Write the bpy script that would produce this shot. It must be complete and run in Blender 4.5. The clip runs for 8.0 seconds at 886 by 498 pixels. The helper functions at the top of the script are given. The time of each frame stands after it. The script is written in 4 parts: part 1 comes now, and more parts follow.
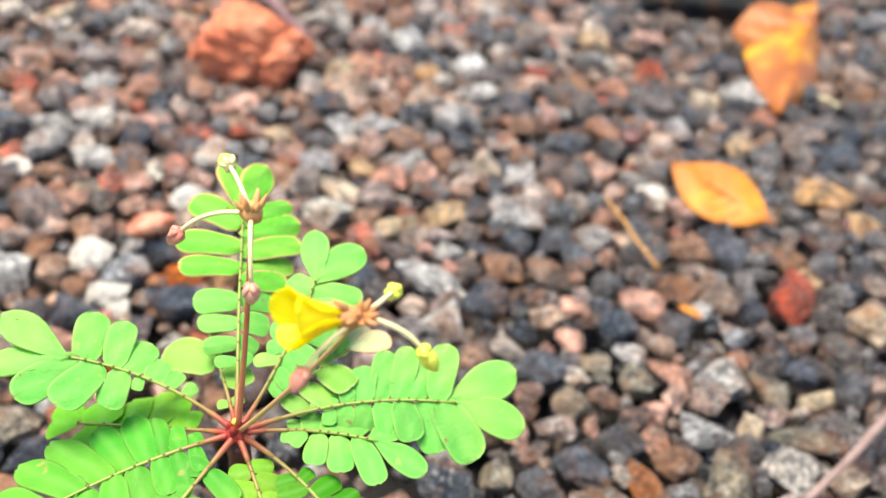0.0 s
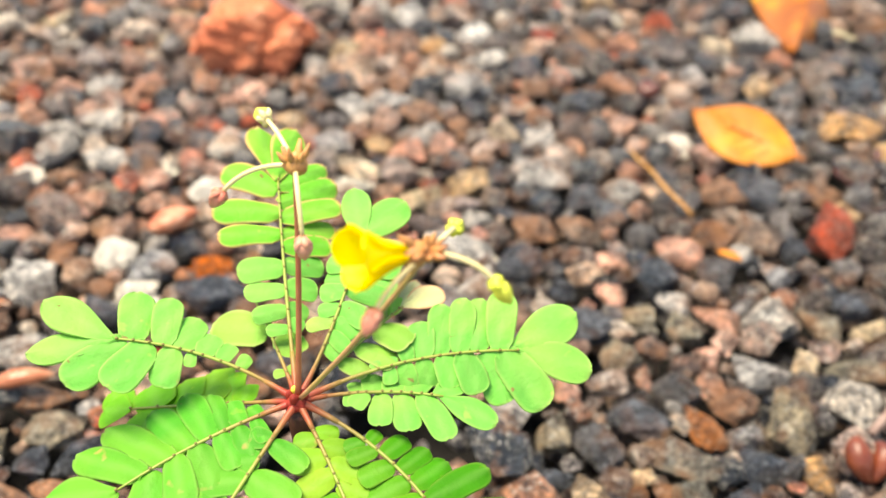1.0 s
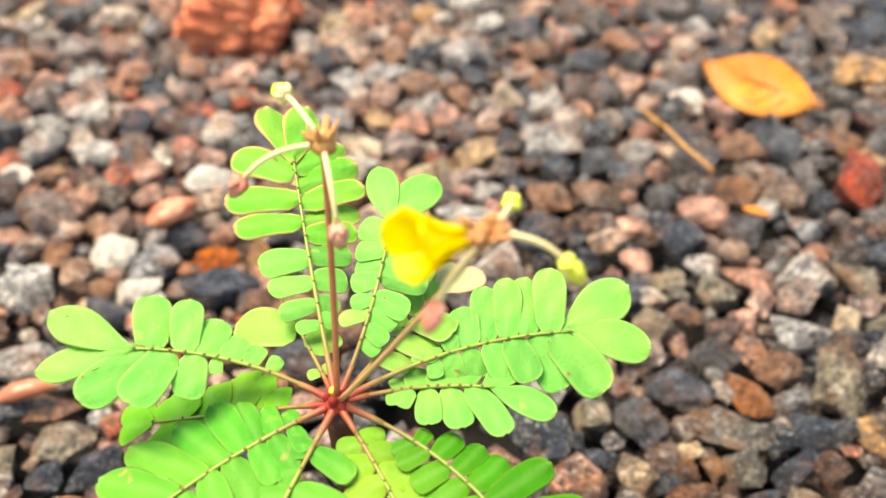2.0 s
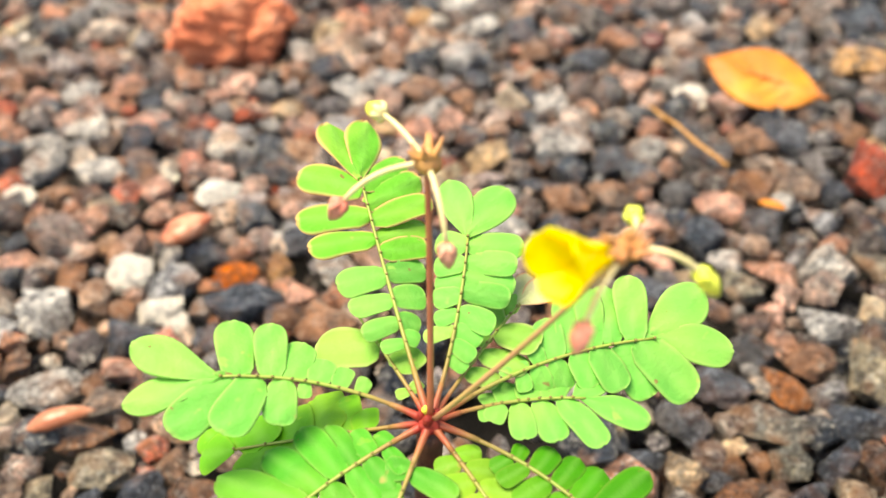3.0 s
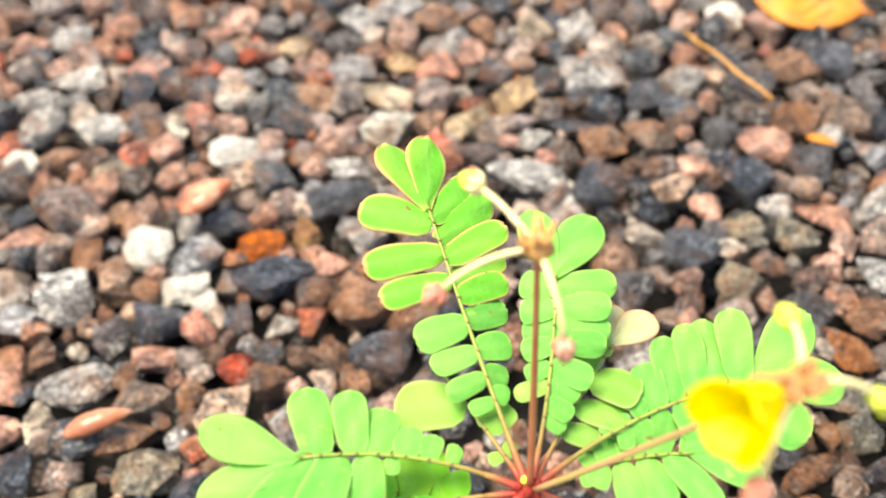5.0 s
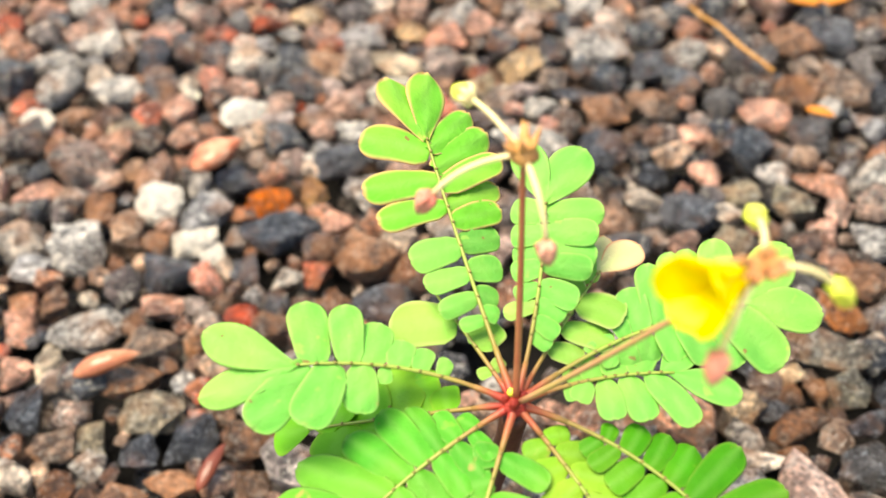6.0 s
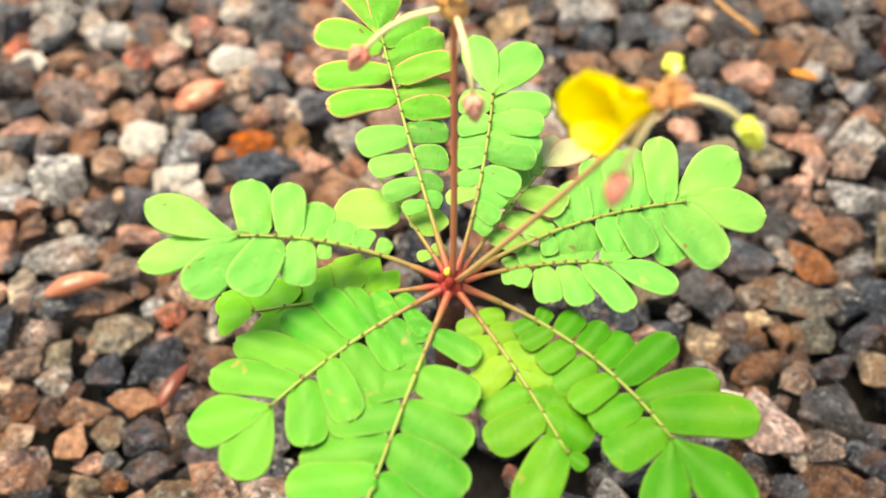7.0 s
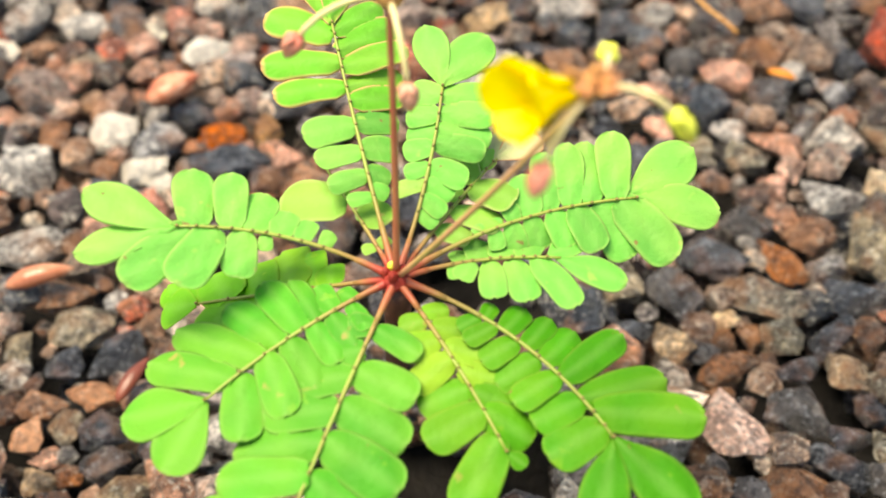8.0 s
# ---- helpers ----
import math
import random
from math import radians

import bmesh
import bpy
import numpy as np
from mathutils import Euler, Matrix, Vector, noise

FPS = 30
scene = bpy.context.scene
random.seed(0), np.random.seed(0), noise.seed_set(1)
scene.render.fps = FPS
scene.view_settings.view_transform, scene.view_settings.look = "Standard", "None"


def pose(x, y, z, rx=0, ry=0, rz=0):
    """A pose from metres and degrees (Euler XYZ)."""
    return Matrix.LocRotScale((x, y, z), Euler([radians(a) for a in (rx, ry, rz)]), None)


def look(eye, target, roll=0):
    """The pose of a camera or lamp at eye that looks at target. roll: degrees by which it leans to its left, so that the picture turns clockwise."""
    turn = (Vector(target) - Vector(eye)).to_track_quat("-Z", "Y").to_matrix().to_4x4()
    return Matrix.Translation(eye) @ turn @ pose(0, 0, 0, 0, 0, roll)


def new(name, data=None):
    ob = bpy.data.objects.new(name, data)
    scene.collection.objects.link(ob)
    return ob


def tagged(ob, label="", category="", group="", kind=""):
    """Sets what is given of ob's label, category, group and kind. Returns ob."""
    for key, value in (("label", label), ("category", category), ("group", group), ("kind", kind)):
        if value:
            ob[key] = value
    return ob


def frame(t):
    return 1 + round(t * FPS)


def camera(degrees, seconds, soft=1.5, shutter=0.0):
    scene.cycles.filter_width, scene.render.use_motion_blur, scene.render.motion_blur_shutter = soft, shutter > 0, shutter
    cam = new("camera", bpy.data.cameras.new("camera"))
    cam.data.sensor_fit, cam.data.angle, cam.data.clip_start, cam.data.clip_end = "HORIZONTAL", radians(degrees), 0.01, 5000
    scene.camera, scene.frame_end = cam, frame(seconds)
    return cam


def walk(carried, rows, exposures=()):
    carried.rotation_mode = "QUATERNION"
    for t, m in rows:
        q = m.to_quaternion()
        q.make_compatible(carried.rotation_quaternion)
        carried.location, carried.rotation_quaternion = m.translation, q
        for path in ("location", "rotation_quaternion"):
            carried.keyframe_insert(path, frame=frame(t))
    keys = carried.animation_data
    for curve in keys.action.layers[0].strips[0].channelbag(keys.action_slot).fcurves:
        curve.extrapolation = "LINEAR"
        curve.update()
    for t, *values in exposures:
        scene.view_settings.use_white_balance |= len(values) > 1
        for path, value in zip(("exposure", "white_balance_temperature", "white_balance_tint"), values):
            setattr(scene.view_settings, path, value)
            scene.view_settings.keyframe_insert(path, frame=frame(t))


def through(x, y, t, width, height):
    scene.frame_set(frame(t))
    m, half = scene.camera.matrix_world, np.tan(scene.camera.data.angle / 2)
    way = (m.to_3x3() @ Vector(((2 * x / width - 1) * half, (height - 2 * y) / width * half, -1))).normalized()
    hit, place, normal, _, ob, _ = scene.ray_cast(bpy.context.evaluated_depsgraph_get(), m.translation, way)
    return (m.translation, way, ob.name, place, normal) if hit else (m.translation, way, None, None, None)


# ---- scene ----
cam = camera(47.2, 8.0)
cam.data.dof.use_dof, cam.data.dof.focus_distance, cam.data.dof.aperture_fstop = True, 0.113, 24.0
PATH = [
    (0, (0.00677, 0.00735, 0.14691), (0.01563, 0.16776, 0.02779), 6.84),
    (0.3, (0.00506, 0.00793, 0.14327), (0.01412, 0.16816, 0.02393), 4.89),
    (0.5, (0.00396, 0.00461, 0.13959), (0.01260, 0.16496, 0.02038), 3.88),
    (0.8, (0.00100, 0.00837, 0.14044), (0.01023, 0.16783, 0.02009), 2.40),
    (1, (0.00220, 0.00784, 0.13939), (0.00961, 0.16743, 0.01908), 1.07),
    (1.3, (0.00073, 0.00908, 0.13800), (0.00774, 0.16719, 0.01572), -0.25),
    (1.5, (0.00007, 0.01117, 0.13860), (0.00668, 0.16871, 0.01558), -1.16),
    (1.8, (0.00106, 0.01739, 0.13355), (0.00938, 0.17417, 0.00966), -1.75),
    (1.9, (-0.00106, 0.01747, 0.13393), (0.00812, 0.17377, 0.00948), -1.84),
    (2, (-0.00296, 0.01669, 0.13383), (0.00650, 0.17286, 0.00924), -2.18),
    (2.2, (-0.00863, 0.01593, 0.13283), (0.00278, 0.17183, 0.00808), -2.37),
    (3.3, (-0.01594, 0.02234, 0.13551), (0.00232, 0.17707, 0.01011), -2.76),
    (3.5, (-0.01571, 0.02368, 0.13622), (0.00209, 0.17767, 0.00985), -3.00),
    (3.8, (-0.01906, 0.02654, 0.14068), (-0.00184, 0.17762, 0.01076), -3.49),
    (4, (-0.02055, 0.03173, 0.14197), (-0.00364, 0.17896, 0.00766), -4.08),
    (4.2, (-0.02117, 0.03862, 0.14075), (-0.00307, 0.18114, 0.00161), -4.40),
    (5.3, (-0.02246, 0.04145, 0.14205), (-0.00628, 0.17836, -0.00284), -5.21),
    (5.5, (-0.02279, 0.03937, 0.14227), (-0.00694, 0.17577, -0.00313), -5.03),
    (5.8, (-0.02173, 0.03593, 0.13968), (-0.00687, 0.17324, -0.00497), -4.76),
    (6, (-0.02193, 0.03253, 0.13958), (-0.00766, 0.17031, -0.00469), -4.57),
    (6.2, (-0.02077, 0.03040, 0.13683), (-0.00748, 0.16896, -0.00678), -4.39),
    (6.5, (-0.01995, 0.02575, 0.13467), (-0.00718, 0.16524, -0.00809), -3.91),
    (6.8, (-0.01706, 0.02227, 0.13134), (-0.00485, 0.16207, -0.01117), -3.50),
    (7, (-0.01668, 0.02140, 0.13088), (-0.00465, 0.16141, -0.01144), -3.22),
    (7.5, (-0.01417, 0.02018, 0.12927), (-0.00225, 0.16014, -0.01310), -2.71),
    (8, (-0.01131, 0.02176, 0.12887), (0.00092, 0.16165, -0.01354), -2.47),
]
EXPOSURE, TINT = 1.39, 6
walk(cam, [(t, look(eye, target, roll)) for t, eye, target, roll in PATH],
     [(t, EXPOSURE + more, kelvin, TINT) for t, more, kelvin in ((0.0, 0.02, 7000), (0.5, 0.05, 7900), (1.0, 0.05, 8250), (4.2, 0.05, 8300), (5.4, 0.2, 7450), (6.0, 0.07, 8100), (6.6, -0.03, 8500), (8.0, -0.06, 8500))])

# ---- world and light ----
SUN_UP, SUN_ROUND = 74.0, -78.0
world = bpy.data.worlds.new("sky")
scene.world = world
world.use_nodes = True
sky = world.node_tree.nodes.new("ShaderNodeTexSky")
sky.sky_type, sky.sun_disc = "NISHITA", False
sky.sun_elevation, sky.sun_rotation = radians(SUN_UP), radians(SUN_ROUND)
world.node_tree.nodes["Background"].inputs["Strength"].default_value = 0.13
world.node_tree.links.new(sky.outputs["Color"], world.node_tree.nodes["Background"].inputs["Color"])
sun = new("sun", bpy.data.lights.new("sun", "SUN"))
sun.data.energy, sun.data.angle, sun.data.color = 3.2, radians(34), (1.0, 0.95, 0.87)
s_up, s_rd = radians(SUN_UP), radians(SUN_ROUND)
sun.matrix_world = look((math.sin(s_rd) * math.cos(s_up), math.cos(s_rd) * math.cos(s_up), math.sin(s_up)), (0, 0, 0))


# ---- materials ----
def shader(name, rough=0.5):
    m = bpy.data.materials.new(name)
    m.use_nodes = True
    nt = m.node_tree
    b = nt.nodes["Principled BSDF"]
    b.inputs["Roughness"].default_value = rough
    return m, nt, b


def put(nt, kind, **values):
    n = nt.nodes.new("ShaderNode" + kind)
    for key, value in values.items():
        n.inputs[key.replace("_", " ")].default_value = value
    return n


def noise_at(nt, scale, detail=3.0, rough=0.55):
    """Noise in the world's own metres."""
    n = put(nt, "TexNoise", Scale=scale, Detail=detail, Roughness=rough)
    nt.links.new(nt.nodes.get("place").outputs["Position"], n.inputs["Vector"])
    return n.outputs["Fac"]


def placed(nt):
    g = nt.nodes.new("ShaderNodeNewGeometry")
    g.name = "place"
    return g


def ramp(nt, fac, stops, constant=False):
    r = nt.nodes.new("ShaderNodeValToRGB")
    r.color_ramp.interpolation = "CONSTANT" if constant else "LINEAR"
    e = r.color_ramp.elements
    while len(e) < len(stops):
        e.new(0.5)
    for el, (at, col) in zip(e, stops):
        el.position, el.color = at, (*col, 1) if len(col) == 3 else col
    nt.links.new(fac, r.inputs["Fac"])
    return r.outputs["Color"]


def mix(nt, fac, a, b, how="MIX"):
    n = nt.nodes.new("ShaderNodeMix")
    n.data_type, n.blend_type = "RGBA", how
    for at, v in ((0, fac), (6, a), (7, b)):
        if isinstance(v, (int, float)):
            n.inputs[at].default_value = v
        elif isinstance(v, tuple):
            n.inputs[at].default_value = (*v, 1)
        else:
            nt.links.new(v, n.inputs[at])
    return n.outputs[2]


def bumped(nt, b, height, strength=0.4, distance=0.0004):
    n = put(nt, "Bump", Strength=strength, Distance=distance)
    nt.links.new(height, n.inputs["Height"])
    nt.links.new(n.outputs["Normal"], b.inputs["Normal"])




def stone(name, stops, flecks=0.5, pale=(0.62, 0.58, 0.52), murk=(0.03, 0.027, 0.026), islands=False, wet=0.0, rusty=0.55, cloudy=1.0):
    """Crushed rock: a colour of its own for each piece, mineral flecks, damp film, pitted face."""
    m, nt, b = shader(name)
    g = placed(nt)
    if islands:
        rnd = g.outputs["Random Per Island"]
    else:
        rnd = nt.nodes.new("ShaderNodeObjectInfo").outputs["Random"]
    own = ramp(nt, rnd, stops)
    cloud = noise_at(nt, 190.0, 5.0, 0.65)
    own = mix(nt, ramp(nt, cloud, [(0.4, (0, 0, 0)), (0.6, (1, 1, 1))]), mix(nt, 1.0, own, tuple(1 - cloudy * (1 - v) for v in (0.42, 0.39, 0.38)), "MULTIPLY"), mix(nt, 1.0, own, tuple(1 + cloudy * v for v in (0.5, 0.4, 0.32)), "MULTIPLY"))
    for scale, share in ((430.0, 0.8 * flecks), (1150.0, flecks)):
        grain = noise_at(nt, scale, 2.0, 0.6)
        own = mix(nt, ramp(nt, grain, [(0.585, (0, 0, 0)), (0.64, (share, share, share))]), own, pale)
        grit = noise_at(nt, scale * 0.83, 3.0, 0.65)
        own = mix(nt, ramp(nt, grit, [(0.37, (share, share, share)), (0.43, (0, 0, 0))]), own, murk)
    # crystal grains: each with a tone and a tilt of its own
    cells = put(nt, "TexVoronoi", Scale=1250.0, Randomness=1.0)
    nt.links.new(g.outputs["Position"], cells.inputs["Vector"])
    tone = put(nt, "SeparateColor")
    nt.links.new(cells.outputs["Color"], tone.inputs[0])
    k = 0.35 + 0.65 * min(1.0, flecks * 1.4)
    own = mix(nt, k, own, mix(nt, 1.0, own, ramp(nt, tone.outputs[0], [(0.0, (0.35, 0.35, 0.37)), (0.5, (0.95, 0.95, 0.96)), (1.0, (1.7, 1.68, 1.66))]), "MULTIPLY"))
    # crusts of soot-dark mineral and of iron rust over parts of the stone
    crust = noise_at(nt, 165.0, 4.0, 0.65)
    dark = 0.55 * min(1.0, flecks * 1.6)
    own = mix(nt, ramp(nt, crust, [(0.33, (dark, dark, dark)), (0.43, (0, 0, 0))]), own, (0.055, 0.056, 0.06))
    rust = noise_at(nt, 120.0, 4.0, 0.6)
    own = mix(nt, ramp(nt, rust, [(0.5, (0, 0, 0)), (0.62, (rusty, rusty, rusty))]), own, ramp(nt, crust, [(0.4, (0.24, 0.105, 0.055)), (0.6, (0.5, 0.235, 0.115))]))
    rich = put(nt, "HueSaturation", Saturation=1.1, Value=1.06)
    nt.links.new(own, rich.inputs["Color"])
    nt.links.new(rich.outputs["Color"], b.inputs["Base Color"])
    film = noise_at(nt, 330.0, 3.0)
    nt.links.new(ramp(nt, film, [(0.35, (0.18 - 0.05 * wet,) * 3), (0.62, (0.58 - 0.22 * wet,) * 3)]), b.inputs["Roughness"])
    b.inputs["Specular IOR Level"].default_value = 0.5
    b.inputs["Coat Weight"].default_value, b.inputs["Coat Roughness"].default_value = 0.08 + 0.3 * wet, 0.22 - 0.13 * wet
    tilt = nt.nodes.new("ShaderNodeVectorMath")
    tilt.operation = "MULTIPLY_ADD"
    nt.links.new(cells.outputs["Color"], tilt.inputs[0])
    tilt.inputs[1].default_value = (1.0 * k, 1.0 * k, 1.0 * k)
    nt.links.new(g.outputs["Normal"], tilt.inputs[2])
    level = nt.nodes.new("ShaderNodeVectorMath")
    level.operation = "SUBTRACT"
    nt.links.new(tilt.outputs[0], level.inputs[0])
    level.inputs[1].default_value = (0.5 * k, 0.5 * k, 0.5 * k)
    unit = nt.nodes.new("ShaderNodeVectorMath")
    unit.operation = "NORMALIZE"
    nt.links.new(level.outputs[0], unit.inputs[0])
    pits = mix(nt, 0.45, noise_at(nt, 420.0, 6.0, 0.7), noise_at(nt, 1500.0, 5.0, 0.75))
    bumped(nt, b, pits, 1.0, 0.004)
    pitted = b.inputs["Normal"].links[0].from_node
    nt.links.new(unit.outputs[0], pitted.inputs["Normal"])
    # the damp film follows the grains and glints on them
    nt.links.new(pitted.outputs["Normal"], b.inputs["Coat Normal"])
    return m


STONES = {
    "white": stone("white_quartz", [(0, (0.880, 0.800, 0.700)), (1, (0.900, 0.850, 0.780))], 0.05, murk=(0.5, 0.4, 0.32), rusty=0.08, cloudy=0.12),
    "cream": stone("cream_stone", [(0, (0.700, 0.580, 0.400)), (1, (0.800, 0.700, 0.560))], 0.35, rusty=0.5),
    "pale": stone("pale_granite", [(0, (0.550, 0.560, 0.570)), (1, (0.620, 0.600, 0.560))], 0.7, (0.850, 0.830, 0.800), (0.080, 0.080, 0.090), rusty=0.1),
    "granite": stone("speckled_granite", [(0, (0.39, 0.39, 0.385)), (0.5, (0.52, 0.49, 0.45)), (1, (0.4, 0.42, 0.46))], 0.6, (0.820, 0.790, 0.740), rusty=0.4),
    "dark": stone("dark_basalt", [(0, (0.040, 0.048, 0.064)), (0.5, (0.071, 0.081, 0.103)), (1, (0.115, 0.109, 0.109))], 0.35, (0.400, 0.420, 0.460), wet=0.8, rusty=0.25),
    "brown": stone("brown_stone", [(0, (0.25, 0.15, 0.105)), (0.5, (0.36, 0.205, 0.135)), (1, (0.27, 0.195, 0.155))], 0.45, (0.5, 0.44, 0.38)),
    "umber": stone("wet_umber_stone", [(0, (0.1, 0.054, 0.038)), (0.5, (0.19, 0.095, 0.055)), (1, (0.14, 0.094, 0.07))], 0.4, (0.42, 0.38, 0.34), wet=0.8),
    "tan": stone("tan_stone", [(0, (0.542, 0.323, 0.161)), (0.5, (0.584, 0.416, 0.255)), (1, (0.500, 0.427, 0.336))], 0.4),
    "olive": stone("grey_olive_stone", [(0, (0.22, 0.21, 0.17)), (0.5, (0.33, 0.28, 0.2)), (1, (0.26, 0.25, 0.22))], 0.45, (0.6, 0.58, 0.52), rusty=0.4),
    "pink": stone("pink_feldspar", [(0, (0.584, 0.300, 0.228)), (0.5, (0.688, 0.416, 0.336)), (1, (0.521, 0.335, 0.296))], 0.4, rusty=0.5),
    "rosy": stone("rosy_granite", [(0, (0.66, 0.47, 0.41)), (1, (0.7, 0.5, 0.44))], 0.45, (0.8, 0.72, 0.68), (0.16, 0.15, 0.16), rusty=0.05, cloudy=0.4),
    "salmon": stone("salmon_stone", [(0, (0.6, 0.31, 0.19)), (1, (0.66, 0.37, 0.24))], 0.12, rusty=0.1, cloudy=0.4),
    "rust": stone("rust_stone", [(0, (0.3, 0.12, 0.055)), (1, (0.4, 0.18, 0.09))], 0.3, wet=0.6, rusty=0.3),
    "red": stone("red_stone", [(0, (0.38, 0.085, 0.055)), (1, (0.46, 0.14, 0.09))], 0.2, rusty=0.2),
    "orange": stone("orange_stone", [(0, (0.632, 0.144, 0.030)), (1, (0.632, 0.206, 0.060))], 0.2, wet=1.0, rusty=0.1),
}
MIXED = [(0.0, (0.034, 0.043, 0.062)), (0.14, (0.095, 0.110, 0.134)), (0.23, (0.146, 0.092, 0.074)), (0.33, (0.448, 0.218, 0.140)), (0.43, (0.470, 0.459, 0.448)), (0.53, (0.146, 0.140, 0.146)),
         (0.62, (0.638, 0.347, 0.246)), (0.72, (0.336, 0.347, 0.370)), (0.8, (0.627, 0.437, 0.325)), (0.88, (0.650, 0.616, 0.560)), (0.945, (0.616, 0.157, 0.095)), (1.0, (0.880, 0.880, 0.784))]
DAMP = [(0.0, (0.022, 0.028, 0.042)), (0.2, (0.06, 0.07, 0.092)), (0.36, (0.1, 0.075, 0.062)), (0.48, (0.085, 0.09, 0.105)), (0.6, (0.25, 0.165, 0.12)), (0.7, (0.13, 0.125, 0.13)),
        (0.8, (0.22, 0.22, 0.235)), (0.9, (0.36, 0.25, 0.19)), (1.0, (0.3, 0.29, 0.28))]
ANY_STONE = stone("mixed_gravel", MIXED, 0.5)
DAMP_STONE = stone("damp_gravel", DAMP, 0.42, wet=0.7, rusty=0.35)
GRAVEL = stone("gravel_mix", MIXED, 0.6, islands=True)
# for damp stones, and as painted shade on all the stones beneath
DAMP_SHADE_GRAVEL = stone("damp_and_shade_gravel_mix", DAMP, 0.55, islands=True, wet=0.7, rusty=0.35)


def plain(name, stops, scale=300.0, rough=0.5, bump=0.3, distance=0.0004, through=0.0, spec=0.5):
    m, nt, b = shader(name, rough)
    placed(nt)
    nt.links.new(ramp(nt, noise_at(nt, scale, 4.0), stops), b.inputs["Base Color"])
    b.inputs["Specular IOR Level"].default_value = spec
    if bump:
        bumped(nt, b, noise_at(nt, scale * 3, 4.0, 0.65), bump, distance)
    if through:
        thin(nt, b, through)
    return m


def thin(nt, b, share):
    """Light that comes through a thin blade."""
    t = nt.nodes.new("ShaderNodeBsdfTranslucent")
    src = b.inputs["Base Color"].links[0].from_socket
    nt.links.new(src, t.inputs["Color"])
    if b.inputs["Normal"].links:
        nt.links.new(b.inputs["Normal"].links[0].from_socket, t.inputs["Normal"])
    add = put(nt, "MixShader", Fac=share)
    nt.links.new(b.outputs[0], add.inputs[1])
    nt.links.new(t.outputs[0], add.inputs[2])
    nt.links.new(add.outputs[0], nt.nodes["Material Output"].inputs["Surface"])


def leaf_green(name, fresh, old, edge, edge_share):
    """Leaflet blade: green that differs from leaflet to leaflet, paler veins and blotches, coloured margin."""
    m, nt, b = shader(name, 0.55)
    placed(nt)
    rnd = nt.nodes.new("ShaderNodeObjectInfo").outputs["Random"]
    own = ramp(nt, rnd, [(0.0, tuple(1.08 * v for v in fresh)), (0.955, tuple(0.78 * v for v in fresh)), (0.985, tuple(0.5 * (p + q) for p, q in zip(fresh, old))), (1.0, old)])
    own = mix(nt, ramp(nt, noise_at(nt, 260.0, 3.0), [(0.35, (0, 0, 0)), (0.75, (0.5, 0.5, 0.5))]), own, tuple(0.6 * v for v in fresh))
    own = mix(nt, ramp(nt, noise_at(nt, 420.0, 2.0), [(0.68, (0, 0, 0)), (0.74, (0.5, 0.5, 0.5))]), own, old)
    own = mix(nt, ramp(nt, noise_at(nt, 85.0, 2.0), [(0.46, (0, 0, 0)), (0.68, (0.7, 0.7, 0.7))]), own, tuple(0.6 * p + 0.4 * q for p, q in zip(old, fresh)))
    own = mix(nt, ramp(nt, noise_at(nt, 230.0, 3.0), [(0.69, (0, 0, 0)), (0.74, (0.6, 0.6, 0.6))]), own, (0.6, 0.36, 0.14))
    own = mix(nt, ramp(nt, noise_at(nt, 520.0, 2.0), [(0.74, (0, 0, 0)), (0.77, (0.8, 0.8, 0.8))]), own, (0.3, 0.13, 0.06))
    rim = nt.nodes.new("ShaderNodeAttribute")
    rim.attribute_name = "rim"
    own = mix(nt, ramp(nt, rim.outputs["Fac"], [(0.52, (0, 0, 0)), (0.97, (edge_share,) * 3)]), own, edge)
    vein = nt.nodes.new("ShaderNodeAttribute")
    vein.attribute_name = "vein"
    own = mix(nt, ramp(nt, vein.outputs["Fac"], [(0.3, (0, 0, 0)), (1.0, (0.14, 0.14, 0.14))]), own, (0.4, 0.66, 0.2))
    nt.links.new(own, b.inputs["Base Color"])
    b.inputs["Specular IOR Level"].default_value = 0.18
    bumped(nt, b, mix(nt, 0.5, noise_at(nt, 1400.0, 3.0), noise_at(nt, 330.0, 2.0)), 0.5, 0.0005)
    thin(nt, b, 0.43)
    return m


LEAF = leaf_green("leaflet_green", (0.205, 0.65, 0.115), (0.46, 0.68, 0.15), (0.5, 0.66, 0.2), 0.5)
EDGED = leaf_green("leaflet_edged", (0.19, 0.62, 0.06), (0.5, 0.64, 0.12), (0.78, 0.46, 0.22), 1.0)
YOUNG = leaf_green("leaflet_yellow_lime", (0.22, 0.56, 0.04), (0.45, 0.57, 0.06), (0.5, 0.56, 0.1), 0.2)
YELLOWED = leaf_green("leaflet_lemon_lime", (0.2, 0.62, 0.035), (0.42, 0.66, 0.06), (0.5, 0.6, 0.1), 0.3)
LOW = leaf_green("leaflet_lime", (0.07, 0.4, 0.015), (0.24, 0.44, 0.035), (0.36, 0.46, 0.09), 0.3)
FRONT = leaf_green("leaflet_bright_green", (0.088, 0.47, 0.038), (0.26, 0.52, 0.06), (0.36, 0.54, 0.14), 0.4)
PALE = leaf_green("leaflet_pale_lime", (0.3, 0.62, 0.1), (0.55, 0.64, 0.2), (0.62, 0.6, 0.26), 0.6)
WITHERED = leaf_green("leaflet_withered", (0.66, 0.66, 0.36), (0.72, 0.52, 0.36), (0.66, 0.32, 0.2), 1.0)


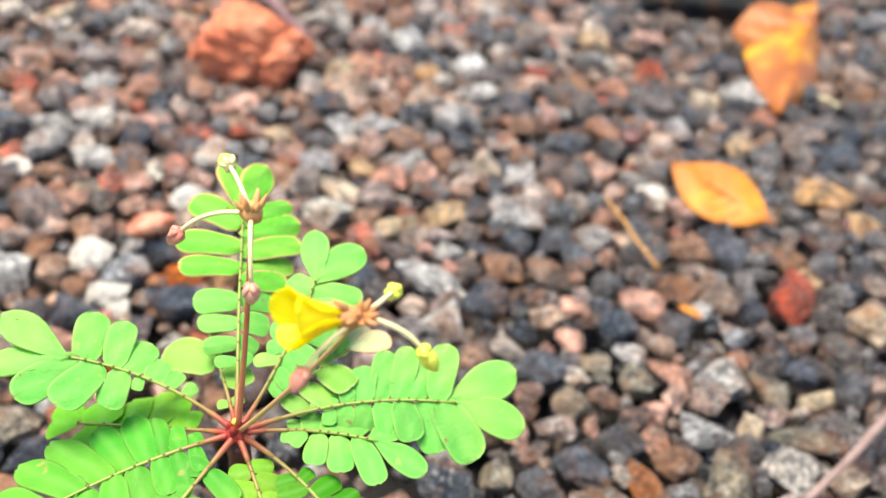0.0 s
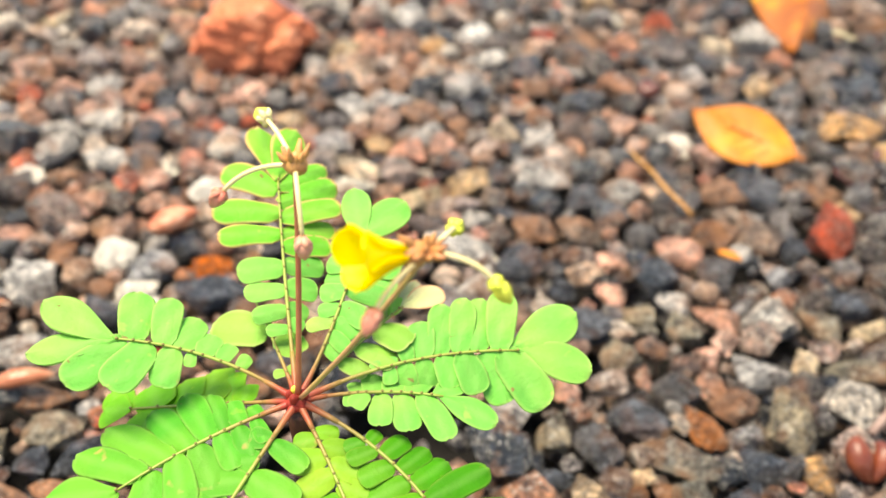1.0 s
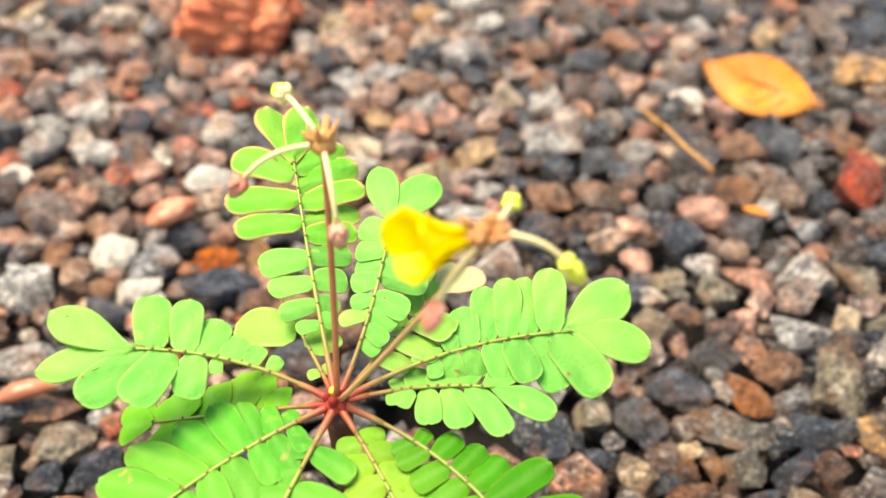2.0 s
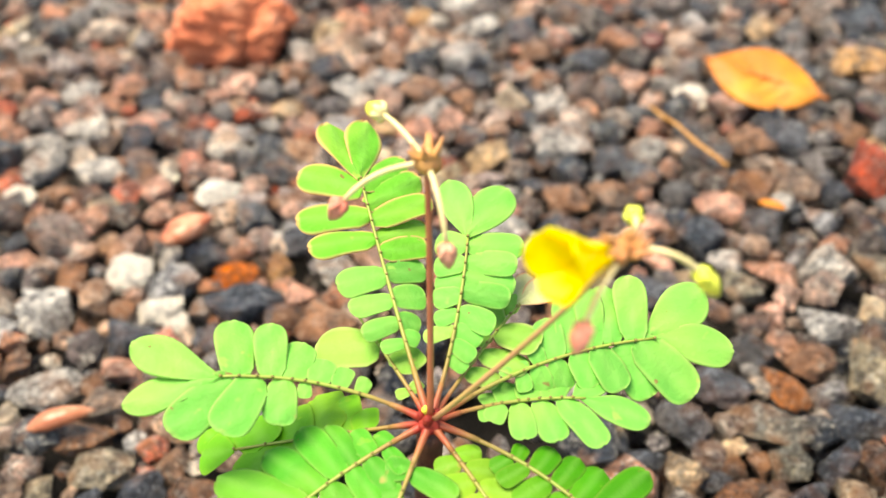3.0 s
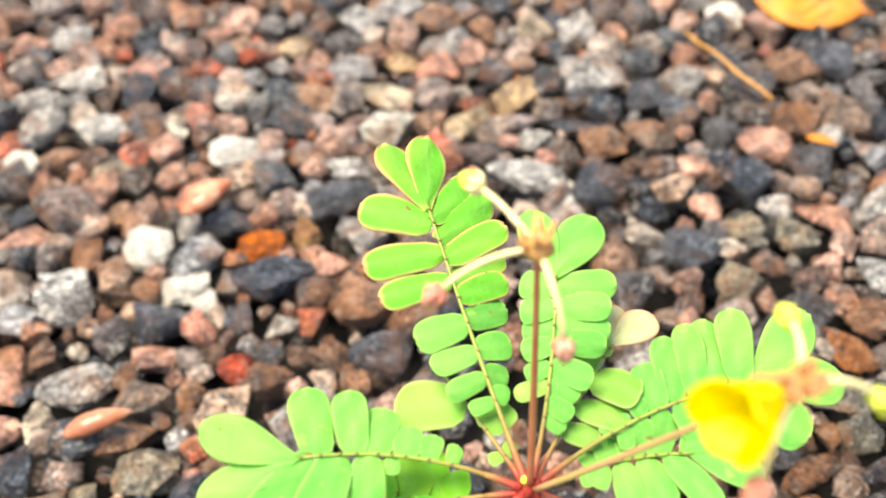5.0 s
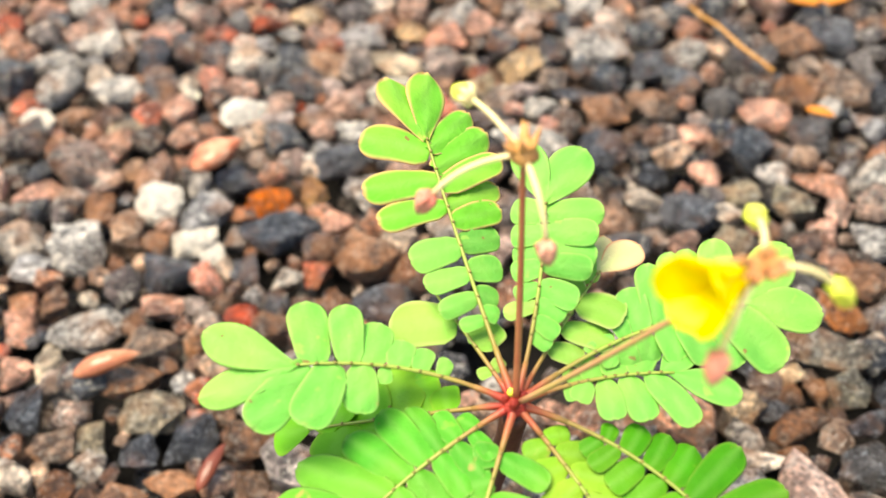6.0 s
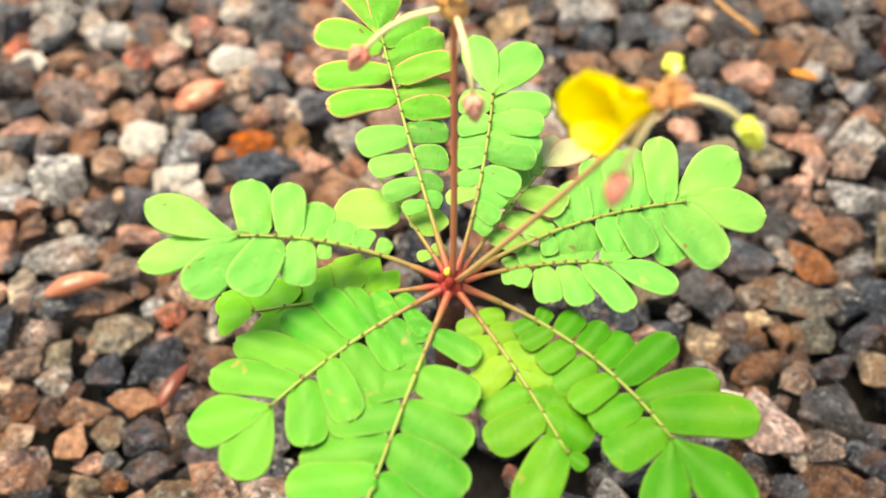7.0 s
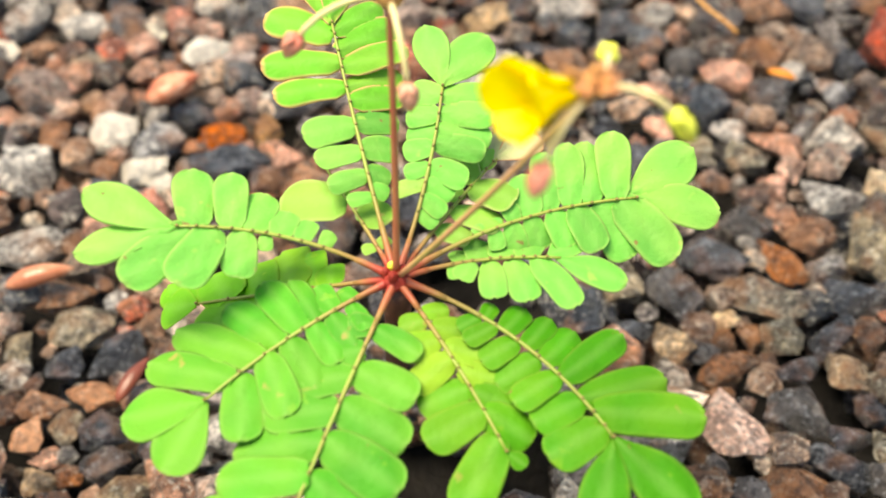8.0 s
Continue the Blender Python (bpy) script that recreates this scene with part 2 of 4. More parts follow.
def rachis(name, centre):
    """Leaf stalk: red at the crown, fading through russet into olive green."""
    m, nt, b = shader(name, 0.5)
    g = placed(nt)
    away = nt.nodes.new("ShaderNodeVectorMath")
    away.operation = "DISTANCE"
    nt.links.new(g.outputs["Position"], away.inputs[0])
    away.inputs[1].default_value = centre
    far = nt.nodes.new("ShaderNodeMath")
    far.operation = "MULTIPLY"
    nt.links.new(away.outputs["Value"], far.inputs[0])
    far.inputs[1].default_value = 62.0
    own = ramp(nt, far.outputs[0], [(0.06, (0.34, 0.022, 0.016)), (0.15, (0.32, 0.05, 0.024)), (0.28, (0.27, 0.15, 0.04)), (0.65, (0.23, 0.3, 0.045))])
    own = mix(nt, ramp(nt, noise_at(nt, 300.0, 3.0), [(0.45, (0, 0, 0)), (0.7, (0.5, 0.5, 0.5))]), own, (0.24, 0.15, 0.04))
    nt.links.new(own, b.inputs["Base Color"])
    bumped(nt, b, noise_at(nt, 1200.0, 3.0), 0.3, 0.0003)
    return m


RACHIS = rachis("leaf_stalk", (-0.0101, 0.0894, 0.0566))
NODE_DARK = plain("leaf_joint", [(0.3, (0.14, 0.13, 0.025)), (0.7, (0.24, 0.19, 0.045))], 900, 0.5, 0.0)
HUB_RED = plain("red_stem_base", [(0.3, (0.2, 0.014, 0.01)), (0.7, (0.34, 0.034, 0.022))], 900, 0.5, 0.6, spec=0.3)
STEM = plain("brown_stem", [(0.3, (0.06, 0.025, 0.016)), (0.7, (0.14, 0.05, 0.03))], 350, 0.6, 0.6)
STALK_RED = plain("red_brown_stalk", [(0.3, (0.37, 0.085, 0.045)), (0.7, (0.44, 0.16, 0.075))], 260, 0.5, 0.2)
STALK_LEAN = plain("pinkish_green_stalk", [(0.3, (0.4, 0.3, 0.09)), (0.7, (0.5, 0.24, 0.13))], 200, 0.5, 0.2)
STALK_PALE = plain("pale_stalk", [(0.3, (0.68, 0.62, 0.24)), (0.7, (0.78, 0.6, 0.36))], 260, 0.5, 0.2)
PETAL = plain("yellow_petal", [(0.3, (0.98, 0.9, 0.02)), (0.7, (0.98, 0.83, 0.015))], 250, 0.5, 0.1, through=0.6)
CALYX = plain("orange_calyx", [(0.3, (0.52, 0.27, 0.08)), (0.7, (0.46, 0.17, 0.07))], 400, 0.5, 0.3)
BUD = plain("lime_bud", [(0.3, (0.62, 0.72, 0.06)), (0.7, (0.78, 0.74, 0.1))], 350, 0.45, 0.3)
BUD_PINK = plain("pink_bud", [(0.38, (0.64, 0.3, 0.2)), (0.6, (0.5, 0.15, 0.1))], 350, 0.45, 0.3)
DRY_LEAF = plain("orange_dry_leaf", [(0.3, (0.44, 0.125, 0.015)), (0.55, (0.52, 0.175, 0.022)), (0.74, (0.6, 0.27, 0.02))], 70, 0.5, 0.4, 0.0006, 0.15, spec=0.3)
DRY_BROWN = plain("patchy_brown_dry_leaf", [(0.36, (0.27, 0.075, 0.016)), (0.5, (0.42, 0.13, 0.022)), (0.6, (0.56, 0.24, 0.02)), (0.72, (0.7, 0.42, 0.02))], 75, 0.4, 0.4, 0.0006, 0.15, spec=0.4)
VEIN = plain("leaf_midrib", [(0.3, (0.43, 0.11, 0.014)), (0.7, (0.52, 0.155, 0.02))], 300, 0.5, 0.2)
TWIG = plain("tan_twig", [(0.3, (0.36, 0.15, 0.03)), (0.7, (0.48, 0.25, 0.07))], 300, 0.5, 0.3)
TWIG_PALE = plain("grey_pink_twig", [(0.3, (0.2, 0.12, 0.1)), (0.7, (0.28, 0.19, 0.16))], 300, 0.6, 0.4)
TWIG_PURPLE = plain("purple_bark", [(0.3, (0.12, 0.06, 0.07)), (0.7, (0.2, 0.1, 0.1))], 300, 0.6, 0.5)
BRICK = plain("orange_brick", [(0.31, (0.26, 0.065, 0.035)), (0.39, (0.52, 0.14, 0.07)), (0.56, (0.62, 0.185, 0.09)), (0.7, (0.7, 0.3, 0.18))], 130, 0.8, 1.0, 0.0018, spec=0.3)
HUSK = plain("glossy_husk", [(0.3, (0.05, 0.01, 0.008)), (0.7, (0.11, 0.022, 0.016))], 200, 0.35, 0.2)
HUSK_RED = plain("red_brown_husk", [(0.3, (0.11, 0.022, 0.012)), (0.7, (0.21, 0.05, 0.022))], 260, 0.36, 0.4)
HUSK_PINK = plain("salmon_husk", [(0.36, (0.25, 0.065, 0.03)), (0.52, (0.38, 0.13, 0.065)), (0.7, (0.52, 0.29, 0.18))], 190, 0.3, 0.3)
HUSK_ORANGE = plain("orange_husk", [(0.34, (0.16, 0.03, 0.016)), (0.46, (0.44, 0.13, 0.06)), (0.7, (0.62, 0.33, 0.22))], 260, 0.35, 0.3)
STRAW = plain("straw", [(0.3, (0.6, 0.5, 0.3)), (0.7, (0.7, 0.62, 0.42))], 300, 0.6, 0.3)
# soil taken down to near black: the shade between stones is in its colour
SOIL = plain("damp_soil_shade", [(0.3, (0.006, 0.005, 0.0045)), (0.7, (0.02, 0.015, 0.012))], 220, 0.8, 1.0, 0.003)


def gravel_sheet(name):
    """Gravel too far off to build: stones as cells, each with its own colour and a raised back."""
    m, nt, b = shader(name, 0.6)
    g = placed(nt)
    cells = put(nt, "TexVoronoi", Scale=105.0, Randomness=1.0)
    nt.links.new(g.outputs["Position"], cells.inputs["Vector"])
    tone = put(nt, "SeparateColor")
    nt.links.new(cells.outputs["Color"], tone.inputs[0])
    own = ramp(nt, tone.outputs[0], MIXED)
    gap = ramp(nt, cells.outputs["Distance"], [(0.35, (0, 0, 0)), (0.75, (0.9, 0.9, 0.9))])
    own = mix(nt, 1.0, mix(nt, gap, own, (0.03, 0.026, 0.024)), (0.6, 0.57, 0.55), "MULTIPLY")
    own = mix(nt, ramp(nt, noise_at(nt, 420.0, 4.0), [(0.45, (0, 0, 0)), (0.65, (0.5, 0.5, 0.5))]), own, (0.1, 0.085, 0.075))
    own = mix(nt, ramp(nt, noise_at(nt, 3.0, 3.0), [(0.4, (0, 0, 0)), (0.65, (0.4, 0.4, 0.4))]), own, (0.12, 0.09, 0.075))
    nt.links.new(own, b.inputs["Base Color"])
    back = put(nt, "Math")
    back.operation = "SUBTRACT"
    back.inputs[0].default_value = 1.0
    nt.links.new(cells.outputs["Distance"], back.inputs[1])
    bumped(nt, b, back.outputs[0], 1.0, 0.004)
    return m


FAR_GRAVEL = gravel_sheet("distant_gravel")
BLACK_STONE = stone("black_stone", [(0, (0.012, 0.012, 0.013)), (1, (0.016, 0.015, 0.015))], 0.05, wet=0.3)


# ---- building blocks ----
def link(name, bm, material, parent=None, label="", smooth=True):
    me = bpy.data.meshes.new(name)
    bm.to_mesh(me)
    bm.free()
    if smooth:
        me.shade_smooth()
    me.materials.append(material)
    ob = new(name, me)
    ob.parent = parent
    return tagged(ob, label)


def part(name, bm, material, parent, label=""):
    return link(name, bm, material, parent, label)


def bez(p0, p1, p2, s):
    return (1 - s) ** 2 * Vector(p0) + 2 * s * (1 - s) * Vector(p1) + s * s * Vector(p2)


def tube(points, radii, sides=8, knobs=0.0, seed=0):
    """A round stem along points, with one radius for each of them, closed at both ends."""
    rnd, bm, rings = random.Random(seed), bmesh.new(), []
    pts = [Vector(p) for p in points]
    side = None
    for i, p in enumerate(pts):
        t = (pts[min(i + 1, len(pts) - 1)] - pts[max(i - 1, 0)]).normalized()
        ref = side if side is not None else (Vector((0, 0, 1)) if abs(t.z) < 0.9 else Vector((1, 0, 0)))
        u = t.cross(ref.cross(t)).normalized() if side is None else (ref - t * ref.dot(t)).normalized()
        side = u
        v = t.cross(u)
        r = radii[i] * (1 + knobs * (rnd.random() - 0.5))
        rings.append([bm.verts.new(p + r * (math.cos(a) * u + math.sin(a) * v)) for a in (math.tau * k / sides for k in range(sides))])
    for a, b in zip(rings, rings[1:]):
        for k in range(sides):
            bm.faces.new((a[k], a[(k + 1) % sides], b[(k + 1) % sides], b[k]))
    bm.faces.new(rings[0][::-1])
    bm.faces.new(rings[-1])
    bmesh.ops.recalc_face_normals(bm, faces=bm.faces)
    return bm


def rock(seed, level=3, planes=15, rough=0.05, flat=(0.7, 1.0)):
    """A broken stone of about unit radius: a ball cut by planes, then pitted."""
    rnd = random.Random(seed)
    cuts = []
    for k in range(planes):
        n = Vector((rnd.gauss(0, 1), rnd.gauss(0, 1), rnd.gauss(0, 1))).normalized()
        cuts.append((n, rnd.uniform(*flat)))
    bm = bmesh.new()
    bmesh.ops.create_icosphere(bm, subdivisions=level, radius=1.0)
    off = Vector((seed * 3.1, seed * 1.7, seed * 0.9))
    for v in bm.verts:
        d = v.co.normalized()
        r = 1.0
        for n, at in cuts:
            c = d.dot(n)
            if c > 1e-3:
                r = min(r, at / c)
        v.co = d * r * (1 + rough * noise.noise(d * 2.2 + off) + 0.6 * rough * noise.noise(d * 6.0 + off))
    return bm


def chip(seed, points=15, fine=True):
    """A crushed stone of about unit radius: the hull of scattered points; fine ones get worn edges and a broken face."""
    rnd, bm, made = random.Random(seed), bmesh.new(), []
    while len(made) < points:
        d = Vector((rnd.gauss(0, 1), rnd.gauss(0, 1), rnd.gauss(0, 1))).normalized()
        if all((d - e).length > 0.5 for e in made) or rnd.random() < 0.02:
            made.append(d)
            bm.verts.new(d * rnd.uniform(0.76, 1.15))
    got = bmesh.ops.convex_hull(bm, input=bm.verts)
    bmesh.ops.delete(bm, geom=[g for g in got["geom_interior"] if isinstance(g, bmesh.types.BMVert)], context="VERTS")
    if fine:
        bmesh.ops.dissolve_limit(bm, angle_limit=radians(14), verts=bm.verts, edges=bm.edges)
        bmesh.ops.bevel(bm, geom=bm.edges[:], offset=0.04, segments=1, profile=0.6, affect="EDGES")
        bmesh.ops.triangulate(bm, faces=bm.faces)
        long = [e for e in bm.edges if e.calc_length() > 0.26]
        bmesh.ops.subdivide_edges(bm, edges=long, cuts=2)
        bmesh.ops.triangulate(bm, faces=bm.faces)
        off = Vector((seed * 3.1, seed * 1.7, seed * 0.9))
        for v in bm.verts:
            v.co *= 1 + 0.17 * noise.noise(v.co * 1.8 + off) + 0.12 * noise.noise(v.co * 4.2 + off) + 0.09 * noise.noise(v.co * 9.0 + off)
    bmesh.ops.recalc_face_normals(bm, faces=bm.faces)
    bm.verts.index_update()
    return bm


def blade_mesh(name, profile, bend=0.0, cup=0.1, droop=0.08, thick=0.01, rows=12):
    """A thin blade from the origin along x, unit long and about unit wide, with a rim and a vein value on its points."""
    across = (-1.0, -0.9, -0.55, -0.08, 0.08, 0.55, 0.9, 1.0)
    us = [0.0, 0.03] + [0.03 + 0.97 * math.sin(math.pi / 2 * k / rows) for k in range(1, rows + 1)]
    top, rims, veins = [], [], []
    for u in us:
        w = profile(min(u, 0.995))
        for v in across:
            y = v * w + bend * u * u
            top.append((u, y, -cup * v * v * w - droop * u * u + 0.02 * math.sin(9 * u + 4 * v)))
            rims.append(max(abs(v) ** 3, max(0.0, (u - 0.86) / 0.14)))
            veins.append(1.0 if abs(v) < 0.1 else 0.0)
    n, c = len(top), len(across)
    low = [(x, y, z - thick) for x, y, z in top]
    faces = []
    for i in range(len(us) - 1):
        for j in range(c - 1):
            a = i * c + j
            faces += [(a, a + c, a + c + 1, a + 1), (n + a, n + a + 1, n + a + c + 1, n + a + c)]
        for j, turn in ((0, 1), (c - 1, -1)):
            a = i * c + j
            faces.append((a, n + a, n + a + c, a + c)[::turn])
    for j in range(c - 1):
        a, b = j, (len(us) - 1) * c + j
        faces += [(a, a + 1, n + a + 1, n + a), (b, n + b, n + b + 1, b + 1)]
    me = bpy.data.meshes.new(name)
    me.from_pydata(top + low, [], faces)
    for key, vals in (("rim", rims), ("vein", veins)):
        at = me.attributes.new(key, "FLOAT", "POINT")
        at.data.foreach_set("value", vals + vals)
    bm = bmesh.new()
    bm.from_mesh(me)
    bmesh.ops.remove_doubles(bm, verts=bm.verts, dist=1e-5)
    bmesh.ops.recalc_face_normals(bm, faces=bm.faces)
    bm.to_mesh(me)
    bm.free()
    me.shade_smooth()
    return me


def axes(origin, x, y, z):
    """A pose whose columns are the given (scaled) axes."""
    return Matrix(((x[0], y[0], z[0], origin[0]), (x[1], y[1], z[1], origin[1]), (x[2], y[2], z[2], origin[2]), (0, 0, 0, 1)))

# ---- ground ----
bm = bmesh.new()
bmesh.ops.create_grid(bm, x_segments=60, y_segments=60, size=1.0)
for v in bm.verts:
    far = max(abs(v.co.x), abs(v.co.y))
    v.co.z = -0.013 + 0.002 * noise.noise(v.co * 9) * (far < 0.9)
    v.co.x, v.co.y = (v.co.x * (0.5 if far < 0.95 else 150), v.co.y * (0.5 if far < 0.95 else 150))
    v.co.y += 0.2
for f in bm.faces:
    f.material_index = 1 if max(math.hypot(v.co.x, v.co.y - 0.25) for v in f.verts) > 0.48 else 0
ground = tagged(link("ground", bm, SOIL), "damp soil, near black with painted shade, under a bed of mixed crushed gravel", "ground", kind="structure")
ground.data.materials.append(FAR_GRAVEL)

# ---- the little plant ----
HUB = Vector((-0.0101, 0.0894, 0.0566))
plant = tagged(new("plant"), "small green feather-leaved plant with yellow flower growing in gravel", "plant")
FOOT = Vector((-0.0165, 0.1080, -0.0135))
stem_line = [bez(FOOT, (FOOT + HUB) / 2 + Vector((0.003, 0.002, 0)), HUB - Vector((0, 0, 0.001)), k / 9) for k in range(10)]
part("stem", tube(stem_line, [0.0018, 0.0016, 0.0015, 0.0014, 0.0013, 0.0013, 0.0013, 0.0014, 0.0015, 0.0016], 12, 0.25, 3), STEM, plant, "brown woody stem")
bm = rock(5, 3, 6, 0.22, (0.85, 1.0))
for v in bm.verts:
    v.co = HUB + Vector((v.co.x * 0.0013, v.co.y * 0.0013, v.co.z * 0.0011))
part("crown", bm, HUB_RED, plant, "red leaf crown at the stem's top")
for k, (dx, dy, dz, r, skin_name) in enumerate(((-0.3, -0.7, 1.0, 0.55, "red"), (0.8, 0.2, 0.8, 0.5, "red"), (-0.9, 0.3, 0.7, 0.5, "red"), (-0.35, 0.55, 1.25, 0.42, "green"))):
    bm = rock(60 + k, 2, 5, 0.2, (0.8, 1.0))
    for v in bm.verts:
        v.co = HUB + 0.001 * (Vector((dx, dy, dz)) + r * Vector((v.co.x, v.co.y, v.co.z * 1.5)))
    part("crown_bud", bm, HUB_RED if skin_name == "red" else BUD, plant, skin_name + " leaf bud on the crown")


def oblong(u):
    side = 0.34 + 0.13 * math.sin(min(1.0, u / 0.7) * math.pi / 2)
    return max(0.02, side * (max(0.0, 1 - ((u - 0.7) / 0.3) ** 2.4) ** 0.42 if u > 0.7 else 1.0) * min(1.0, 0.6 + u * 5))


def obovate(u):
    grow = 0.06 + 0.44 * math.sin(min(1.0, u / 0.66) * math.pi / 2) ** 1.2
    return max(0.02, grow * (math.sqrt(max(0.0, 1 - ((u - 0.66) / 0.34) ** 2)) if u > 0.66 else 1.0))


SIDE = [blade_mesh("leaflet", oblong, 0.05 * k, 0.02 + 0.04 * (k + 1), 0.03 + 0.05 * (k + 1)) for k in (-1, 0, 1)]
END = {1: blade_mesh("leaflet", obovate, 0.08, 0.05, 0.06), -1: blade_mesh("leaflet", obovate, -0.08, 0.05, 0.06)}
SKINS = {}


def skin(me, material):
    """The blade in that material; alike leaflets share one mesh."""
    key = (me.name, material.name)
    if key not in SKINS:
        SKINS[key] = me.copy()
        SKINS[key].materials.append(material)
    return SKINS[key]


def leaflet(parent, base, way, normal, length, width, me, material):
    way = way.normalized()
    across = normal.cross(way).normalized()
    up = way.cross(across)
    ob = new("leaflet", skin(me, material))
    ob.parent = parent
    ob.matrix_basis = axes(base, way * length, across * width, up * length)
    return ob


def pinnate(node, normal, bow, seed, material, leaflets=(), end_material=None, low_material=None, wide=1.0):
    """A feathered leaf in its own plane from the crown to its node: a bowed rachis with leaflets on both sides.
    node and bow in mm; each leaflet: share of the rachis, turn from it in degrees, length and width in mm."""
    rnd = random.Random(seed)
    node, normal = Vector(node) / 1000, Vector(normal).normalized()
    along = (node - HUB).normalized()
    mid = (HUB + node) / 2 + normal.cross(along) * bow / 1000
    steps = 16
    pts = [bez(HUB, mid, node, 0.05 + 0.95 * k / steps) for k in range(steps + 1)]
    leaf = part("leaf", tube(pts, [0.00027 - 0.00013 * k / steps for k in range(steps + 1)], 7, 0.12, seed), RACHIS, plant)
    # the red foot of the leaf stalk
    foot = [bez(HUB, mid, node, 0.04 * k) for k in range(6)]
    part("stalk_foot", tube(foot, [0.0006, 0.00048, 0.0004, 0.00036, 0.00032, 0.00028], 8, 0.15, seed), RACHIS, leaf, "red stalk foot")
    last = -1.0
    for s, turn, length, width in leaflets:
        p = bez(HUB, mid, node, s)
        t = (bez(HUB, mid, node, min(1, s + 0.02)) - bez(HUB, mid, node, s - 0.02)).normalized()
        n = (normal - t * normal.dot(t)).normalized()
        way = Matrix.Rotation(radians(turn), 3, n) @ t
        end = abs(turn) < 46 and s > 0.9
        way = (way + n * math.tan(radians(rnd.uniform(-7, 4)))).normalized()
        norm = (n + n.cross(way) * rnd.uniform(-0.14, 0.14)).normalized()
        me = (END[1 if turn > 0 else -1]) if end else rnd.choice(SIDE)
        m = end_material if end and end_material else (low_material if low_material and s < 0.6 else material)
        leaflet(leaf, p + n * rnd.uniform(-0.00025, 0.00005), way, norm, length / 1000 * rnd.uniform(0.98, 1.03), width / 1000 * wide * (1.07 if end else rnd.uniform(1.18, 1.32)), me, m)
        if s - last > 0.05:
            bm = rock(seed + int(100 * s), 1, 3, 0.1, (0.9, 1))
            for v in bm.verts:
                v.co = p + n * 0.00018 + v.co * 0.0002
            part("joint", bm, NODE_DARK, leaf)
            last = s
    return leaf


# back leaves, side leaves, front leaves
pinnate((-30.7, 94.4, 61.9), (0.16, -0.32, 0.93), -3.22, 15, LEAF, leaflets=[
    (0.35, -99, 2.1, 1.5), (0.45, -93, 2.6, 2), (0.55, -93, 3.2, 2.4), (0.61, 99, 1.7, 1.3), (0.67, -97, 4.9, 2.9), (0.71, 89, 4.8, 2.9),
    (0.76, -81, 6.2, 3), (0.83, 66, 6.9, 3.7), (0.91, -82, 7.1, 3.4), (0.95, 47, 7.8, 3.8), (0.99, 11, 9.9, 3.5), (1, -24, 9.7, 4.3),
])
pinnate((15.4, 96.1, 57.7), (0.09, -0.48, 0.88), 3.37, 16, LEAF, leaflets=[
    (0.37, 102, 1.2, 1.2), (0.42, -99, 2.2, 1.6), (0.43, 89, 1.2, 1.6), (0.49, -93, 3, 2.1), (0.51, 95, 1.9, 1.8), (0.57, -86, 3.4, 2.3),
    (0.58, 86, 4.9, 3), (0.65, 77, 6.8, 2.7), (0.66, -76, 4.1, 2.8), (0.74, 76, 7.2, 2.8), (0.75, -73, 5.2, 3.3), (0.82, 76, 7.3, 3.1),
    (0.85, -68, 6.6, 4), (0.92, 84, 7.4, 3.4), (0.93, -54, 8.4, 4.4), (0.96, 30, 10.8, 5.1), (1, -9, 9.4, 4.9),
])
pinnate((6.4, 90.3, 56.1), (0.03, -0.0, 1.0), 2.09, 17, LEAF, leaflets=[
    (0.35, -91, 1.7, 1.4), (0.41, 101, 2, 1.7), (0.47, -131, 2.5, 2.1), (0.51, 88, 3, 2.4), (0.58, -96, 4.6, 2.6), (0.64, 78, 3.5, 2.6),
    (0.71, -76, 5.2, 3), (0.78, 67, 3.8, 2.6), (0.85, -55, 6.9, 3), (0.92, 41, 4.8, 3.1), (0.97, -17, 7.2, 3.6),
])
pinnate((-14.0, 117.5, 68.4), (0.33, -0.33, 0.89), 0.46, 11, EDGED, low_material=LEAF, wide=0.98, leaflets=[
    (0.3, 95, 2.7, 1.5), (0.33, -120, 2, 1.9), (0.38, 97, 4.2, 2.1), (0.4, -119, 2.9, 2.5), (0.47, 96, 4.9, 2.4), (0.48, -93, 4, 2.7),
    (0.57, 93, 5.5, 3.1), (0.58, -84, 5.4, 2.9), (0.66, -78, 6.6, 3), (0.72, -71, 7.8, 3), (0.73, 91, 7.8, 3), (0.8, -70, 8.4, 3.2),
    (0.83, 87, 8.3, 3.4), (0.87, -62, 9.4, 3.2), (0.94, 59, 7.6, 4), (0.95, -53, 9, 3.1), (0.99, -16, 9.7, 4.6), (0.99, 11, 9.2, 4.5),
])
pinnate((-3.2, 106.6, 66.4), (-0.11, -0.46, 0.88), -1.21, 12, LEAF, leaflets=[
    (0.34, -113, 2.3, 1.4), (0.42, -116, 2.9, 1.8), (0.49, 114, 3.5, 1.7), (0.5, -112, 3.2, 2), (0.58, -103, 4.2, 2.5), (0.58, 119, 2.7, 1.8),
    (0.68, 112, 3.1, 2.1), (0.7, -92, 5.2, 2.5), (0.77, 106, 3.3, 2.3), (0.78, -92, 5.7, 2.8), (0.85, 95, 3.5, 2.5), (0.86, -87, 5.5, 2.8),
    (0.95, -82, 6.4, 2.9), (0.95, 81, 3.7, 2.6), (1, -28, 7.6, 4.5), (1, 20, 7.6, 3.7),
])
